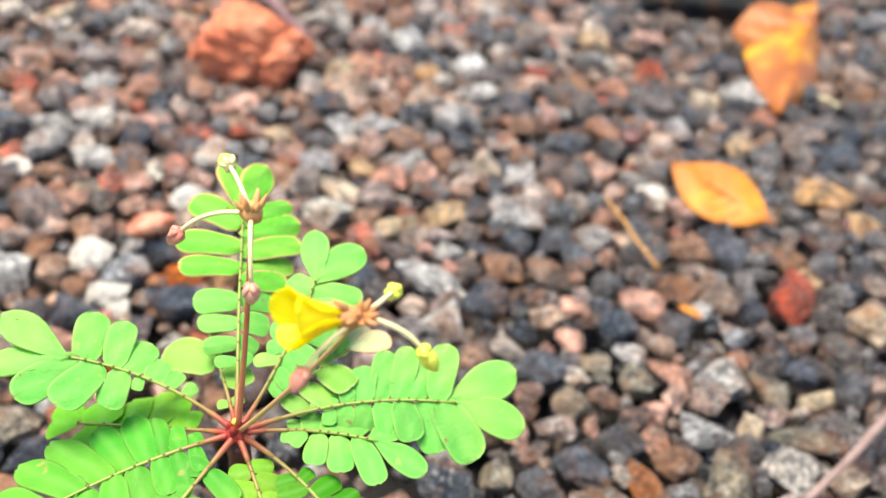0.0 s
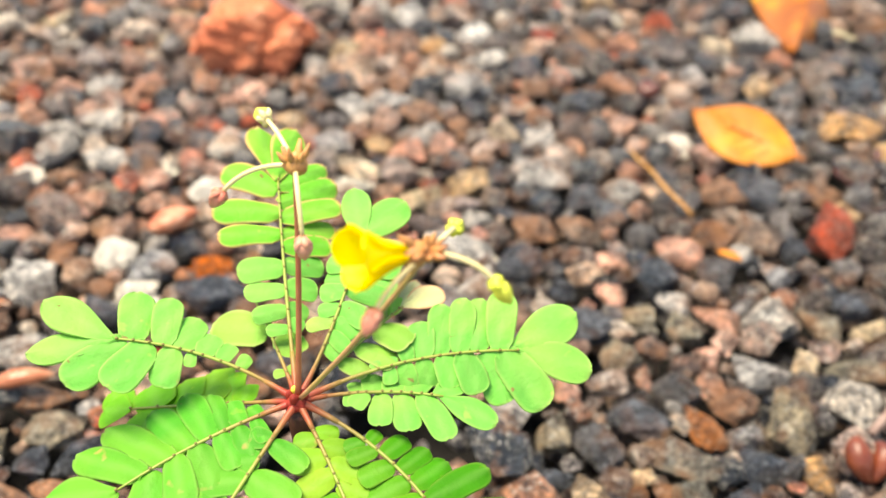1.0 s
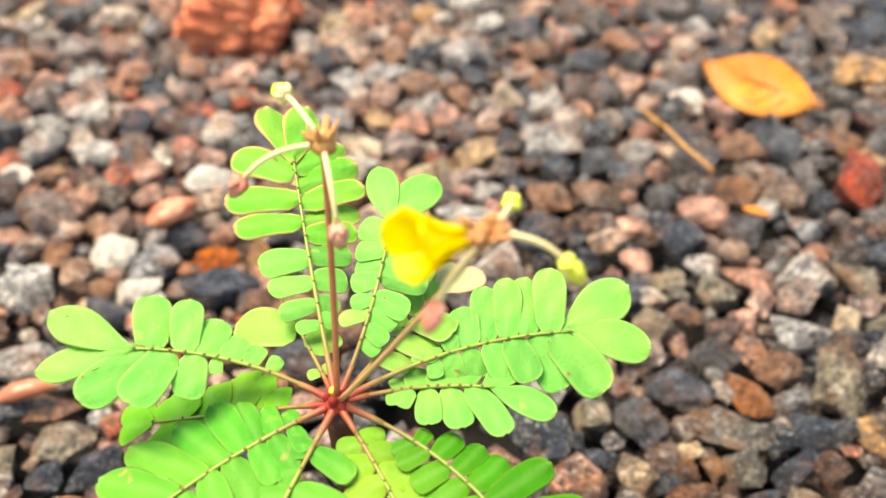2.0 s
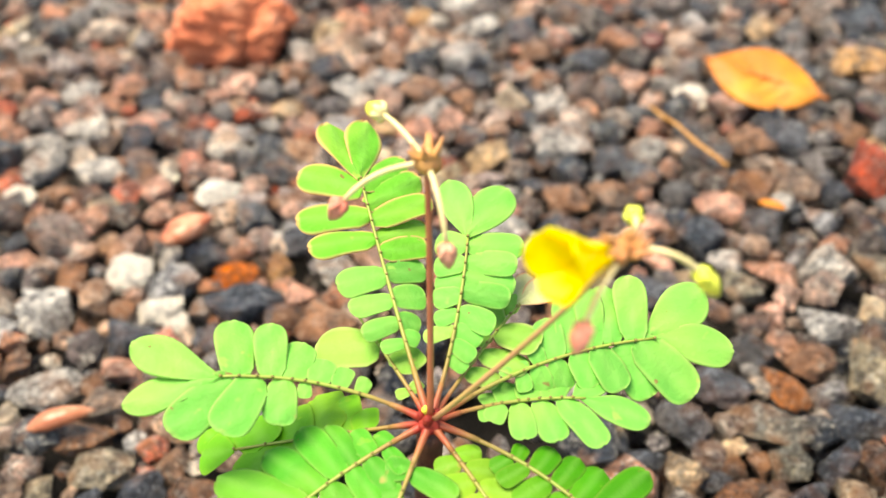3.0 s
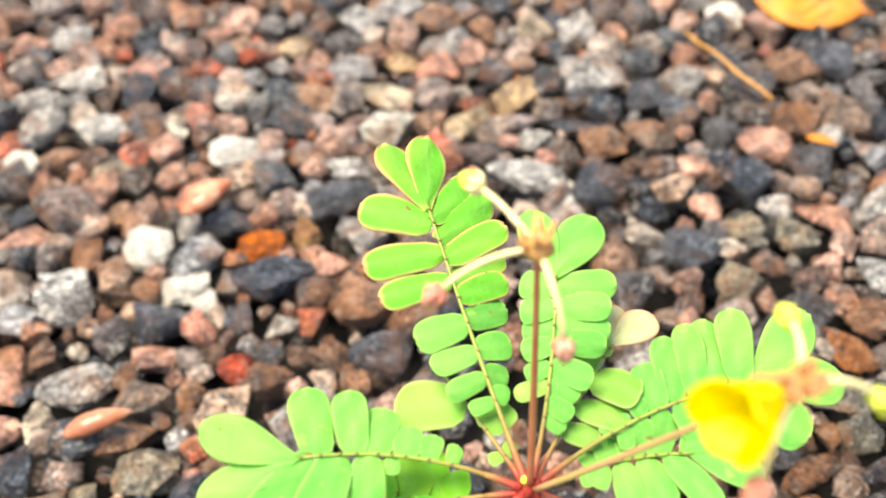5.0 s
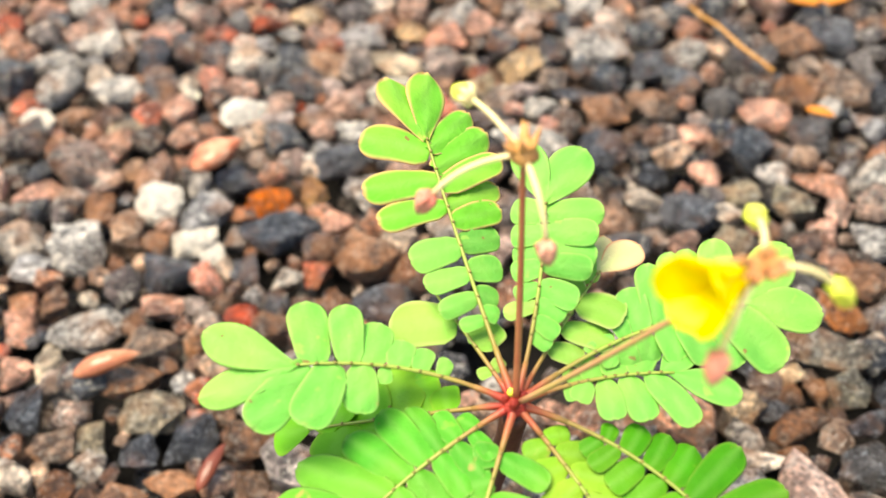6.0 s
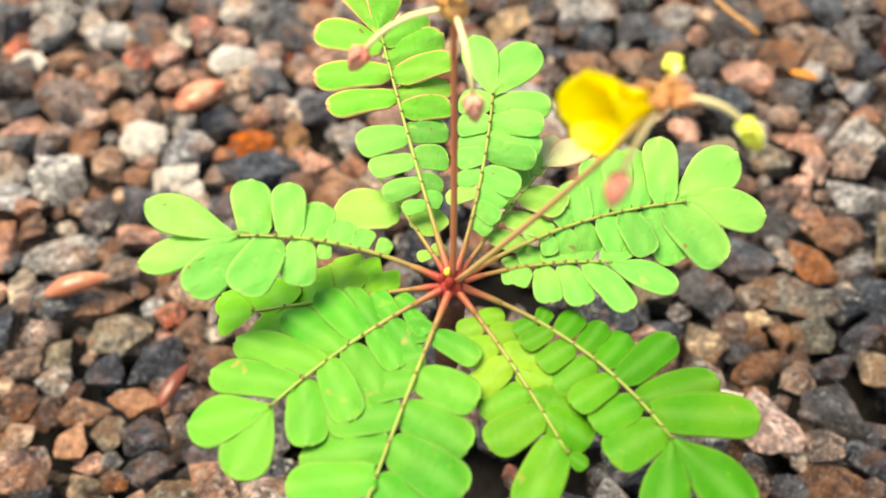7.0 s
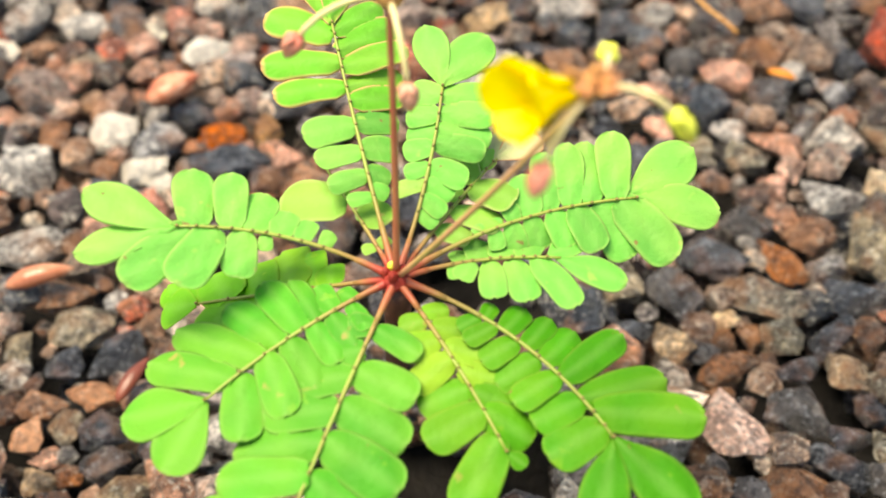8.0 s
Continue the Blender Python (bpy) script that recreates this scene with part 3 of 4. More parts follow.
pinnate((1.8, 102.3, 59.5), (-0.13, -0.1, 0.99), 0.54, 13, PALE, end_material=WITHERED, leaflets=[
    (0.4, -78, 3.6, 2.2), (0.56, -80, 5.5, 2.7), (0.64, 65, 3.3, 1.9), (0.75, -82, 5.1, 3.5), (0.78, 56, 3.8, 2.1), (0.9, 43, 5.5, 2.3),
    (0.97, 23, 5.5, 2.6), (1, -14, 5.5, 3.9),
])
pinnate((-16.1, 103.4, 59.6), (0.09, -0.17, 0.98), -0.29, 14, PALE, leaflets=[
    (0.27, -64, 2.1, 1.3), (0.28, 77, 1.5, 1.3), (0.47, -65, 3.7, 3.1), (0.69, 52, 7.1, 4.7),
])
pinnate((-28.8, 79.7, 53.4), (-0.12, -0.09, 0.99), -1.8, 21, FRONT, wide=0.91, leaflets=[
    (0.21, -72, 2.6, 1.9), (0.24, 95, 3.7, 2), (0.31, -85, 4.1, 2.3), (0.34, 94, 4.6, 2.5), (0.4, -91, 6.4, 2.7), (0.43, 92, 5.2, 2.9),
    (0.48, -86, 8, 3.2), (0.56, 87, 6.4, 3.4), (0.59, -77, 8.4, 3.5), (0.68, 76, 7, 3.6), (0.7, -65, 11, 4.1), (0.81, 57, 7, 3.8),
    (0.85, -59, 9.6, 4), (1, -37, 8.6, 5.8), (1, 18, 7.5, 5.9),
])
pinnate((-31.1, 95.3, 49.7), (-0.29, 0.07, 0.95), -0.28, 22, YELLOWED, wide=1.3, leaflets=[
    (0.31, -69, 3.2, 2.1), (0.4, -65, 5.7, 2.9), (0.51, -64, 8.1, 3.9), (0.51, 86, 3.4, 3.6), (0.67, -61, 6.7, 3.8), (0.67, 83, 4, 4.5),
    (0.83, -51, 5.9, 3.6), (0.83, 83, 3.9, 4.5), (1, -34, 7, 3.2), (1, 0, 4.4, 4.2),
])
pinnate((-21.6, 66.7, 51.9), (-0.04, -0.18, 0.98), -0.32, 20, FRONT, wide=0.91, leaflets=[
    (0.21, -71, 2.6, 2.5), (0.22, 77, 5.4, 2.8), (0.31, -59, 5, 3.5), (0.4, 83, 6.4, 3.8), (0.42, -63, 5.9, 3.9), (0.54, 75, 7.1, 4.2),
    (0.56, -69, 7.2, 4), (0.68, 73, 8.1, 4.6), (0.69, -70, 8.7, 4.3), (0.81, -65, 8.1, 4.3), (0.82, 72, 7.2, 4.4), (1, -78, 9.4, 5.1),
    (1, 14, 6.8, 5),
])
pinnate((-2.0, 71.9, 51.2), (0.11, -0.25, 0.96), 0.88, 19, LOW, low_material=YOUNG, wide=0.91, leaflets=[
    (0.21, 67, 2.9, 2), (0.26, -108, 2.7, 2.4), (0.31, 57, 3.9, 2.5), (0.38, -99, 4.2, 2.8), (0.42, 47, 4.4, 2.7), (0.49, -82, 4.5, 2.9),
    (0.55, 43, 4.5, 2.9), (0.65, -97, 5, 3.4), (0.68, 42, 4.4, 3.2), (0.78, -84, 6.3, 3.9), (0.78, 31, 5.2, 3.7), (0.92, -50, 7.7, 4.1),
    (1, 28, 2.2, 1.8),
])
pinnate((7.7, 71.7, 51.7), (0.13, -0.14, 0.98), 4.86, 18, LOW, wide=0.91, leaflets=[
    (0.34, -119, 2.4, 1.8), (0.36, 97, 2.3, 1.8), (0.41, -111, 3.5, 2.1), (0.45, 91, 4.1, 2.5), (0.51, -110, 4.2, 2.6), (0.55, 95, 5.1, 2.6),
    (0.61, -104, 4.8, 2.8), (0.64, 96, 5.9, 3), (0.71, -101, 5.3, 3), (0.73, 91, 8.6, 3.3), (0.83, -100, 5.3, 3.4), (0.83, 73, 9.5, 4),
    (0.89, 57, 10.4, 4.6), (0.95, -93, 6.1, 4.2), (1, -43, 8.5, 4.7), (1, 14, 9.4, 5.7),
])

# flower stalk that stands upright, with buds round its top
TOP = Vector((-0.0086, 0.0930, 0.0857))


def stalk(name, a, b, r0, r1, material, parent, sway=(0, 0, 0), label="", steps=8):
    a, b = Vector(a), Vector(b)
    mid = (a + b) / 2 + Vector(sway)
    return part(name, tube([bez(a, mid, b, k / steps) for k in range(steps + 1)], [r0 + (r1 - r0) * k / steps for k in range(steps + 1)], 9, 0.08), material, parent, label)


def bud(parent, at, way, length, radius, material, name="bud", label=""):
    """A pointed bud along its way, with ribs."""
    way = Vector(way).normalized()
    u = way.orthogonal().normalized()
    v = way.cross(u)
    bm, rings = bmesh.new(), []
    for k in range(8):
        s = k / 7
        r = radius * (math.sin(math.pi * min(1, 0.12 + 0.86 * s ** 0.9)) ** 0.8)
        rings.append([bm.verts.new(Vector(at) + way * length * s + r * (1 + 0.1 * math.cos(5 * a)) * (math.cos(a) * u + math.sin(a) * v)) for a in (math.tau * j / 15 for j in range(15))])
    for a, b in zip(rings, rings[1:]):
        for j in range(15):
            bm.faces.new((a[j], a[(j + 1) % 15], b[(j + 1) % 15], b[j]))
    bm.faces.new(rings[0][::-1])
    bm.faces.new(rings[-1])
    bmesh.ops.recalc_face_normals(bm, faces=bm.faces)
    return part(name, bm, material, parent, label)


def bracts(parent, at, way, count, length, material, seed):
    """A ring of narrow pointed bracts."""
    rnd, way = random.Random(seed), Vector(way).normalized()
    u = way.orthogonal().normalized()
    v = way.cross(u)
    for k in range(count):
        a = math.tau * k / count + rnd.uniform(-0.2, 0.2)
        out = math.cos(a) * u + math.sin(a) * v
        end = Vector(at) + (way * rnd.uniform(0.5, 1.1) + out * rnd.uniform(0.5, 0.9)) * length
        part("bract", tube([at, Vector(at).lerp(end, 0.5) + out * 0.0003, end], [0.0005, 0.00036, 0.0001], 6), material, parent)


upright = stalk("flower_stalk", HUB, TOP, 0.00036, 0.00028, STALK_RED, plant, (0.0004, 0.0008, 0), "red-brown upright flower stalk", 12)
bracts(upright, TOP, (0, 0.2, 1), 9, 0.0022, CALYX, 2)
bud(upright, TOP - Vector((0, 0, 0.001)), (0.1, 0, 1), 0.0026, 0.0012, CALYX, "receptacle", "orange-brown head of the stalk")
for tip, sway, colour in (((-0.0118, 0.0986, 0.0877), (0, 0, 0.0012), BUD), ((-0.0162, 0.0937, 0.0821), (-0.001, 0, 0.002), BUD_PINK), ((-0.0078, 0.0878, 0.0805), (0.0002, -0.002, 0.0022), BUD_PINK)):
    p = stalk("pedicel", TOP, tip, 0.00026, 0.00024, STALK_PALE, upright, sway)
    way = Vector(tip) - (TOP + Vector(tip)) / 2 - Vector(sway)
    bud(p, tip, way, 0.0024, 0.00085, colour)
    bracts(p, Vector(tip), way, 5, 0.0012, STALK_PALE if colour == BUD else BUD_PINK, 5)

# flower stalk that leans over the gravel, with the open flower
JOINT = Vector((0.0041, 0.0757, 0.0879))
leaning = stalk("flower_stalk", HUB, JOINT, 0.0003, 0.00024, STALK_LEAN, plant, (0.0016, -0.001, 0.0016), "pinkish green leaning flower stalk", 12)
bracts(leaning, JOINT, (0.3, -0.4, 1), 8, 0.0018, CALYX, 7)
for tip, sway, colour in (((0.0066, 0.0818, 0.0860), (0.0006, 0, 0.0008), BUD), ((0.0097, 0.0750, 0.0853), (0.001, 0, 0.0012), BUD), ((-0.0003, 0.0705, 0.0858), (-0.001, -0.001, 0.001), BUD_PINK)):
    p = stalk("pedicel", JOINT, tip, 0.00026, 0.00024, STALK_PALE, leaning, sway)
    way = Vector(tip) - (JOINT + Vector(tip)) / 2 - Vector(sway)
    bud(p, tip, way, 0.0028 if colour == BUD else 0.0022, 0.0008, colour)
    bracts(p, Vector(tip), way, 5, 0.001, colour, 9)
way = Vector((-0.84, -0.42, 0.24)).normalized()
flower = bud(leaning, JOINT, way, 0.0032, 0.0011, CALYX, "flower", "orange calyx of the yellow flower")
bracts(flower, JOINT + way * 0.001, way, 5, 0.0024, CALYX, 12)


def trumpet(u):
    return 0.12 + 0.4 * u ** 1.1 if u < 0.8 else max(0.02, (0.12 + 0.4 * 0.8 ** 1.1) * math.sqrt(max(0, 1 - ((u - 0.8) / 0.2) ** 2)))


petal_mesh = blade_mesh("petal", trumpet, 0.0, -0.15, 0.32, 0.02)
petal_mesh.materials.append(PETAL)
u0 = way.orthogonal().normalized()
for k in range(5):
    out = Matrix.Rotation(math.tau * k / 5 + 0.3, 3, way) @ u0
    ob = new("petal", petal_mesh)
    ob.parent = flower
    along = (way + out * 0.13).normalized()
    side = along.cross(out).normalized()
    ob.matrix_basis = axes(JOINT + way * 0.0016 + out * 0.0004, along * (0.0061 + 0.0006 * math.sin(3.0 * k)), side * 0.0043, along.cross(side) * 0.0050)

# ---- fallen leaves, twigs and husks on the gravel ----


def ovate(u):
    return max(0.008, 0.5 * math.sin(math.pi * u ** 0.9) ** 0.95)


def fallen_leaf(base, tip, width, up, label, curl=0.05, cup=0.1, stalk_len=0.004, material=DRY_LEAF):
    """A dry leaf from its stalk end to its tip, with a midrib."""
    base, tip, up = Vector(base), Vector(tip), Vector(up)
    way = tip - base
    across = up.cross(way).normalized()
    nrm = way.cross(across).normalized()
    me = blade_mesh("fallen_leaf", ovate, 0.0, cup, curl, 0.012, 17)
    me.transform(axes(base, way, across * width, nrm * way.length))
    me.materials.append(material)
    ob = tagged(new("fallen_leaf", me), label, "leaf", "fallen leaves")
    line = [base + way * s + nrm * way.length * (-curl * s * s + 0.004) for s in (0, 0.15, 0.3, 0.5, 0.7, 0.9)]
    part("midrib", tube([base - way.normalized() * stalk_len] + line, [0.0005, 0.00045, 0.0004, 0.00035, 0.0003, 0.0002, 0.0001], 6), VEIN, ob)
    for k in range(5):
        for sign in (1, -1):
            s = 0.18 + 0.13 * k
            a = base + way * s + nrm * way.length * (-curl * s * s + 0.003)
            w = ovate(min(1, s + 0.16)) * 0.8
            b = base + way * (s + 0.16) + across * width * w * sign + nrm * way.length * (-curl * (s + 0.16) ** 2 - cup * 0.64 * w + 0.004)
            part("vein", tube([a, a.lerp(b, 0.5) + nrm * 0.0001, b], [0.00012, 0.0001, 0.00005], 5), VEIN, ob)
    return ob


fallen_leaf((0.0988, 0.2178, 0.0085), (0.0764, 0.2360, 0.0125), 0.0190, (0.1, -0.55, 1), "flat orange-yellow dry leaf lying on the gravel", 0.03, 0.06, 0.002)
fallen_leaf((0.1425, 0.3420, 0.0190), (0.1195, 0.2790, 0.0105), 0.0290, (0.35, -0.1, 1), "large curled orange dry leaf lying on the gravel", 0.05, 0.32, 0.003, DRY_BROWN)
fallen_leaf((0.1370, 0.3230, 0.0180), (0.1105, 0.3210, 0.0150), 0.0240, (0.0, -0.6, 1), "folded yellow-orange dry leaf resting against another leaf", 0.1, 0.2, 0.002, DRY_BROWN)


def twig(pts, r0, r1, material, label, knobs=0.3, seed=1):
    n = 10
    p = [bez(*pts, k / n) + Vector((0, 0, 0.0003 * math.sin(5.0 * k + seed))) for k in range(n + 1)]
    ob = link("twig", tube(p, [r0 + (r1 - r0) * k / n for k in range(n + 1)], 9, knobs, seed), material)
    return tagged(ob, label, "twig")


twig(((0.0580, 0.2212, 0.0085), (0.0598, 0.2085, 0.0115), (0.0668, 0.1934, 0.0085)), 0.00032, 0.0005, TWIG, "thin curved tan leaf stalk lying on gravel")
twig(((0.0835, 0.1275, 0.0080), (0.095, 0.1370, 0.0110), (0.112, 0.1560, 0.0110)), 0.0009, 0.0008, TWIG_PALE, "pale pinkish grey straight twig on gravel", 0.25, 4)
twig(((-0.046, 0.3250, 0.0090), (-0.038, 0.3120, 0.0110), (-0.026, 0.2980, 0.0070)), 0.0016, 0.0011, TWIG_PURPLE, "short dark purple twig beside the brick piece", 0.4, 6)
twig(((0.161, 0.3700, 0.0050), (0.1605, 0.3560, 0.0150), (0.159, 0.3450, 0.0100)), 0.0005, 0.0004, TWIG_PURPLE, "thin dark red stalk lying on gravel", 0.2, 8)
twig(((0.1300, 0.2960, 0.0055), (0.136, 0.2945, 0.0065), (0.1415, 0.2910, 0.0050)), 0.0009, 0.0004, STRAW, "short pale straw blade on gravel", 0.3, 9)
twig(((0.1085, 0.2160, 0.0060), (0.106, 0.2120, 0.0075), (0.1105, 0.2090, 0.0060)), 0.0004, 0.0003, HUSK, "curled red thread on gravel", 0.2, 10)

# brick fragment
bm = rock(77, 5, 9, 0.16, (0.62, 0.95))
for v in bm.verts:
    d = v.co.copy()
    lay = 0.1 * noise.noise(Vector((d.x * 2 + d.z, d.y * 2, d.z * 7 + d.x * 2))) + 0.07 * noise.noise(d * 4.5) + 0.045 * noise.noise(d * 11) + 0.02 * noise.noise(d * 24)
    # a cleft that parts a corner from the block
    lay -= 0.2 * math.exp(-((d.x * 0.9 - d.y * 0.35 + 0.12 * noise.noise(d * 3) - 0.52) / 0.06) ** 2)
    v.co = Vector((d.x * 0.0218, d.y * 0.0160, d.z * 0.0120)) * (1 + lay)
    v.co = Matrix.Rotation(radians(-14), 3, "Z") @ Matrix.Rotation(radians(8), 3, "Y") @ v.co + Vector((-0.0420, 0.2880, 0.0080))
tagged(link("brick_fragment", bm, BRICK), "rough broken piece of orange-red brick on gravel", "brick")

# large dark stone behind the folded leaf
bm = rock(31, 4, 12, 0.08)
for v in bm.verts:
    v.co = Vector((v.co.x * 0.036 + 0.116, v.co.y * 0.022 + 0.370, v.co.z * 0.016 + 0.008))
tagged(link("stone", bm, BLACK_STONE), "large black stone half sunk in the gravel", "stone")


def husk(at, way, length, radius, material, label, split=True, flat=0.7):
    """A seed husk: a spindle split along its upper side."""
    way = Vector(way).normalized()
    u = Vector((0, 0, 1)).cross(way).normalized()
    v = way.cross(u)
    bm, rings = bmesh.new(), []
    for k in range(13):
        s = k / 12
        r = radius * max(0.04, math.sin(math.pi * s ** 0.8) ** 0.75) * (1 + 0.12 * noise.noise(Vector((s * 5, radius * 900, 0))))
        ring = []
        for j in range(18):
            a = math.tau * j / 18
            dent = 1 - (0.45 if split and abs(a - math.pi / 2) < 0.35 else 0.0) * math.sin(math.pi * s)
            ring.append(bm.verts.new(Vector(at) + way * length * (s - 0.5) + r * dent * (math.cos(a) * u + flat * math.sin(a) * v) + v * length * 0.06 * math.sin(math.pi * s)))
        rings.append(ring)
    for a, b in zip(rings, rings[1:]):
        for j in range(18):
            bm.faces.new((a[j], a[(j + 1) % 18], b[(j + 1) % 18], b[j]))
    bm.faces.new(rings[0][::-1])
    bm.faces.new(rings[-1])
    bmesh.ops.recalc_face_normals(bm, faces=bm.faces)
    return tagged(link("seed_husk", bm, material), label, "husk", "seed husks")


capsule = tagged(new("seed_husk"), "glossy red-brown seed husk split into two halves on gravel", "husk", "seed husks")
FORK = Vector((0.0820, 0.1206, 0.0030))
for end, side, wide in (((0.0806, 0.1264, 0.0082), -0.0026, 0.0023), ((0.0838, 0.1258, 0.0074), 0.0030, 0.0019)):
    mid = (FORK + Vector(end)) / 2 + Vector((side, -0.0004, 0.0022))
    bm = tube([bez(FORK, mid, end, k / 11) for k in range(12)], [wide * max(0.08, math.sin(math.pi * (0.06 + 0.9 * k / 11)) ** 0.75) for k in range(12)], 14, 0.06, 5)
    part("valve", bm, HUSK_RED, capsule)
husk((-0.0682, 0.1448, 0.0070), (0.97, 0.16, 0.06), 0.0118, 0.0020, HUSK_PINK, "smooth salmon-pink seed husk on gravel", False, 0.8)
husk((-0.0494, 0.1945, 0.0075), (0.9, 0.45, 0.12), 0.0120, 0.0031, HUSK_ORANGE, "orange-pink papery seed husk on gravel")
husk((0.0698, 0.2556, 0.0070), (0.6, 0.7, 0.1), 0.0065, 0.0032, HUSK, "small glossy red seed husk on gravel")
husk((-0.0512, 0.1226, 0.0050), (0.5, 0.8, 0.1), 0.0088, 0.0013, HUSK_RED, "thin dark red seed husk among stones", False)
husk((0.0740, 0.1840, 0.0040), (0.6, -0.7, 0.1), 0.0065, 0.0014, DRY_LEAF, "small orange leaf scrap between stones", False, 0.3)
husk((0.1212, 0.2220, 0.0065), (0.3, 0.9, 0.2), 0.0050, 0.0010, HUSK, "tiny red husk splinter on gravel", False)

# ---- gravel ----
SHAPES = [chip(200 + k, 12 + k % 6) for k in range(20)]
COARSE = [chip(300 + k, 14 + k % 5, False) for k in range(14)]
shape_meshes = {}
taken, picked = [], random.Random(4)


def shape(kind, material):
    """One of the stone shapes in that material; alike pieces share one mesh."""
    k = picked.randrange(len(SHAPES))
    if (kind, k) not in shape_meshes:
        me = bpy.data.meshes.new("pebble")
        SHAPES[k].to_mesh(me)
        me.shade_smooth()
        me.set_sharp_from_angle(angle=radians(28))
        me.materials.append(material)
        shape_meshes[kind, k] = me
    return shape_meshes[kind, k]


def lay(kind, material, x, y, long, deep, high, turn, lift=0.34):
    ob = new("pebble", shape(kind, material))
    ob.parent = ground
    turned = Euler((picked.uniform(-0.25, 0.25), picked.uniform(-0.25, 0.25), radians(turn)))
    ob.matrix_basis = Matrix.LocRotScale((x, y, high * lift), turned, (long / 2 * 1.08, deep / 2 * 1.08, high / 2 * 1.08))
    return ob


def pebble(kind, x, y, long, deep, turn):
    """A stone of its own kind: place and size in mm, turn in degrees."""
    high = min(long, deep) * picked.uniform(0.62, 0.8)
    lay(kind, STONES[kind], x / 1000, y / 1000, long / 1000, deep / 1000, high / 1000, turn)
    taken.append((x / 1000, y / 1000, 0.5 * math.sqrt(long * deep) / 1000))


pebble("dark", 56.3, 177.2, 10.9, 10.8, 0)
pebble("pink", 45.9, 172.8, 7.3, 9.9, 0)
pebble("olive", 50.5, 166.0, 8.9, 6.8, 0)
pebble("dark", 38.4, 163.7, 13.5, 9.4, -26)
pebble("granite", 58.6, 169.5, 8.4, 6.9, 0)
pebble("pink", 67.8, 164.4, 7.4, 15.8, 20)
pebble("olive", 59.3, 161.0, 7.7, 10.5, 0)
pebble("granite", 77.9, 164.0, 13.3, 11.0, -10)
pebble("olive", 88.3, 162.2, 7.6, 11.6, 32)
pebble("cream", 96.9, 160.8, 10.8, 5.0, 29)
pebble("olive", 44.0, 152.9, 9.7, 10.4, 0)
pebble("pink", 48.5, 148.9, 4.7, 8.4, 13)
pebble("pink", 62.3, 153.0, 6.8, 7.6, 0)
pebble("dark", 53.8, 144.6, 9.0, 8.2, 0)
pebble("pale", 70.9, 148.4, 11.6, 9.5, -10)
pebble("cream", 80.8, 151.2, 6.8, 6.8, -26)
pebble("olive", 91.0, 148.8, 14.6, 8.1, -26)
pebble("pink", 32.7, 145.1, 6.5, 8.5, 0)
pebble("dark", 44.2, 138.0, 16.0, 9.0, -49)
pebble("rust", 56.8, 134.8, 10.9, 6.0, -55)
pebble("brown", 63.4, 140.4, 8.6, 9.2, 0)
pebble("olive", 72.7, 134.6, 11.6, 15.5, 0)
pebble("granite", 86.1, 139.4, 11.0, 12.7, 0)
pebble("dark", 36.6, 130.7, 9.0, 12.8, 0)
pebble("olive", 28.6, 133.2, 8.5, 11.6, 0)
pebble("olive", 51.5, 126.5, 17.5, 7.5, -20)
pebble("dark", 65.5, 124.8, 11.3, 10.1, -13)
pebble("tan", 74.2, 123.7, 5.0, 7.8, 0)
pebble("tan", 33.0, 119.5, 7.0, 11.0, 10)
pebble("cream", 42.6, 124.0, 8.2, 3.9, 22)
pebble("olive", 50.5, 118.8, 10.0, 7.0, 15)
pebble("dark", 90.8, 129.5, 6.2, 7.8, 0)
pebble("dark", 96.3, 168.0, 8.7, 7.6, 0)
pebble("dark", 27.7, 123.8, 6.9, 7.2, 0)
pebble("granite", 84.1, 179.5, 7.8, 8.8, 0)
pebble("pink", 47.5, 185.5, 8.9, 7.3, 0)
pebble("olive", 51.4, 162.8, 6.1, 5.9, 0)
pebble("cream", -106.7, 310.9, 13.6, 8.6, 0)
pebble("tan", -100.3, 298.6, 5.6, 6.6, 0)
pebble("brown", -79.9, 290.4, 16.4, 5.2, 23)
pebble("cream", -69.6, 297.8, 6.7, 7.7, 0)
pebble("tan", -69.1, 315.8, 12.9, 6.4, 10)
pebble("pale", -80.6, 265.5, 16.9, 10.1, 0)
pebble("pale", -87.3, 241.6, 16.9, 10.2, 0)
pebble("pale", -77.2, 248.0, 11.5, 8.1, 13)
pebble("white", -89.6, 220.5, 9.3, 7.9, 13)
pebble("pale", -73.7, 228.0, 11.6, 10.9, -26)
pebble("brown", -71.2, 239.9, 9.0, 9.4, -26)
pebble("red", -68.8, 256.9, 4.4, 4.3, 0)
pebble("dark", -63.0, 258.6, 7.9, 8.3, 0)
pebble("dark", -64.4, 239.6, 9.3, 11.3, 0)
pebble("brown", -81.5, 221.3, 12.7, 7.1, 0)
pebble("red", -39.1, 248.5, 10.2, 5.8, -16)
pebble("tan", -28.1, 247.4, 8.3, 8.9, 0)
pebble("pink", -69.5, 269.3, 11.4, 10.2, -13)
pebble("granite", -38.2, 239.1, 6.0, 6.8, 0)
pebble("pink", -46.0, 256.8, 7.6, 7.1, 0)
pebble("pink", -91.6, 265.1, 9.7, 8.4, 0)
pebble("granite", -20.9, 321.2, 14.3, 14.5, -20)
pebble("cream", -15.0, 288.0, 12.5, 10.8, -6)
pebble("granite", -24.1, 281.8, 8.5, 9.8, 0)
pebble("pale", 4.9, 311.4, 13.2, 13.8, -13)
pebble("tan", 10.1, 292.2, 9.1, 10.1, -26)
pebble("granite", 31.5, 339.8, 14.2, 11.3, -20)
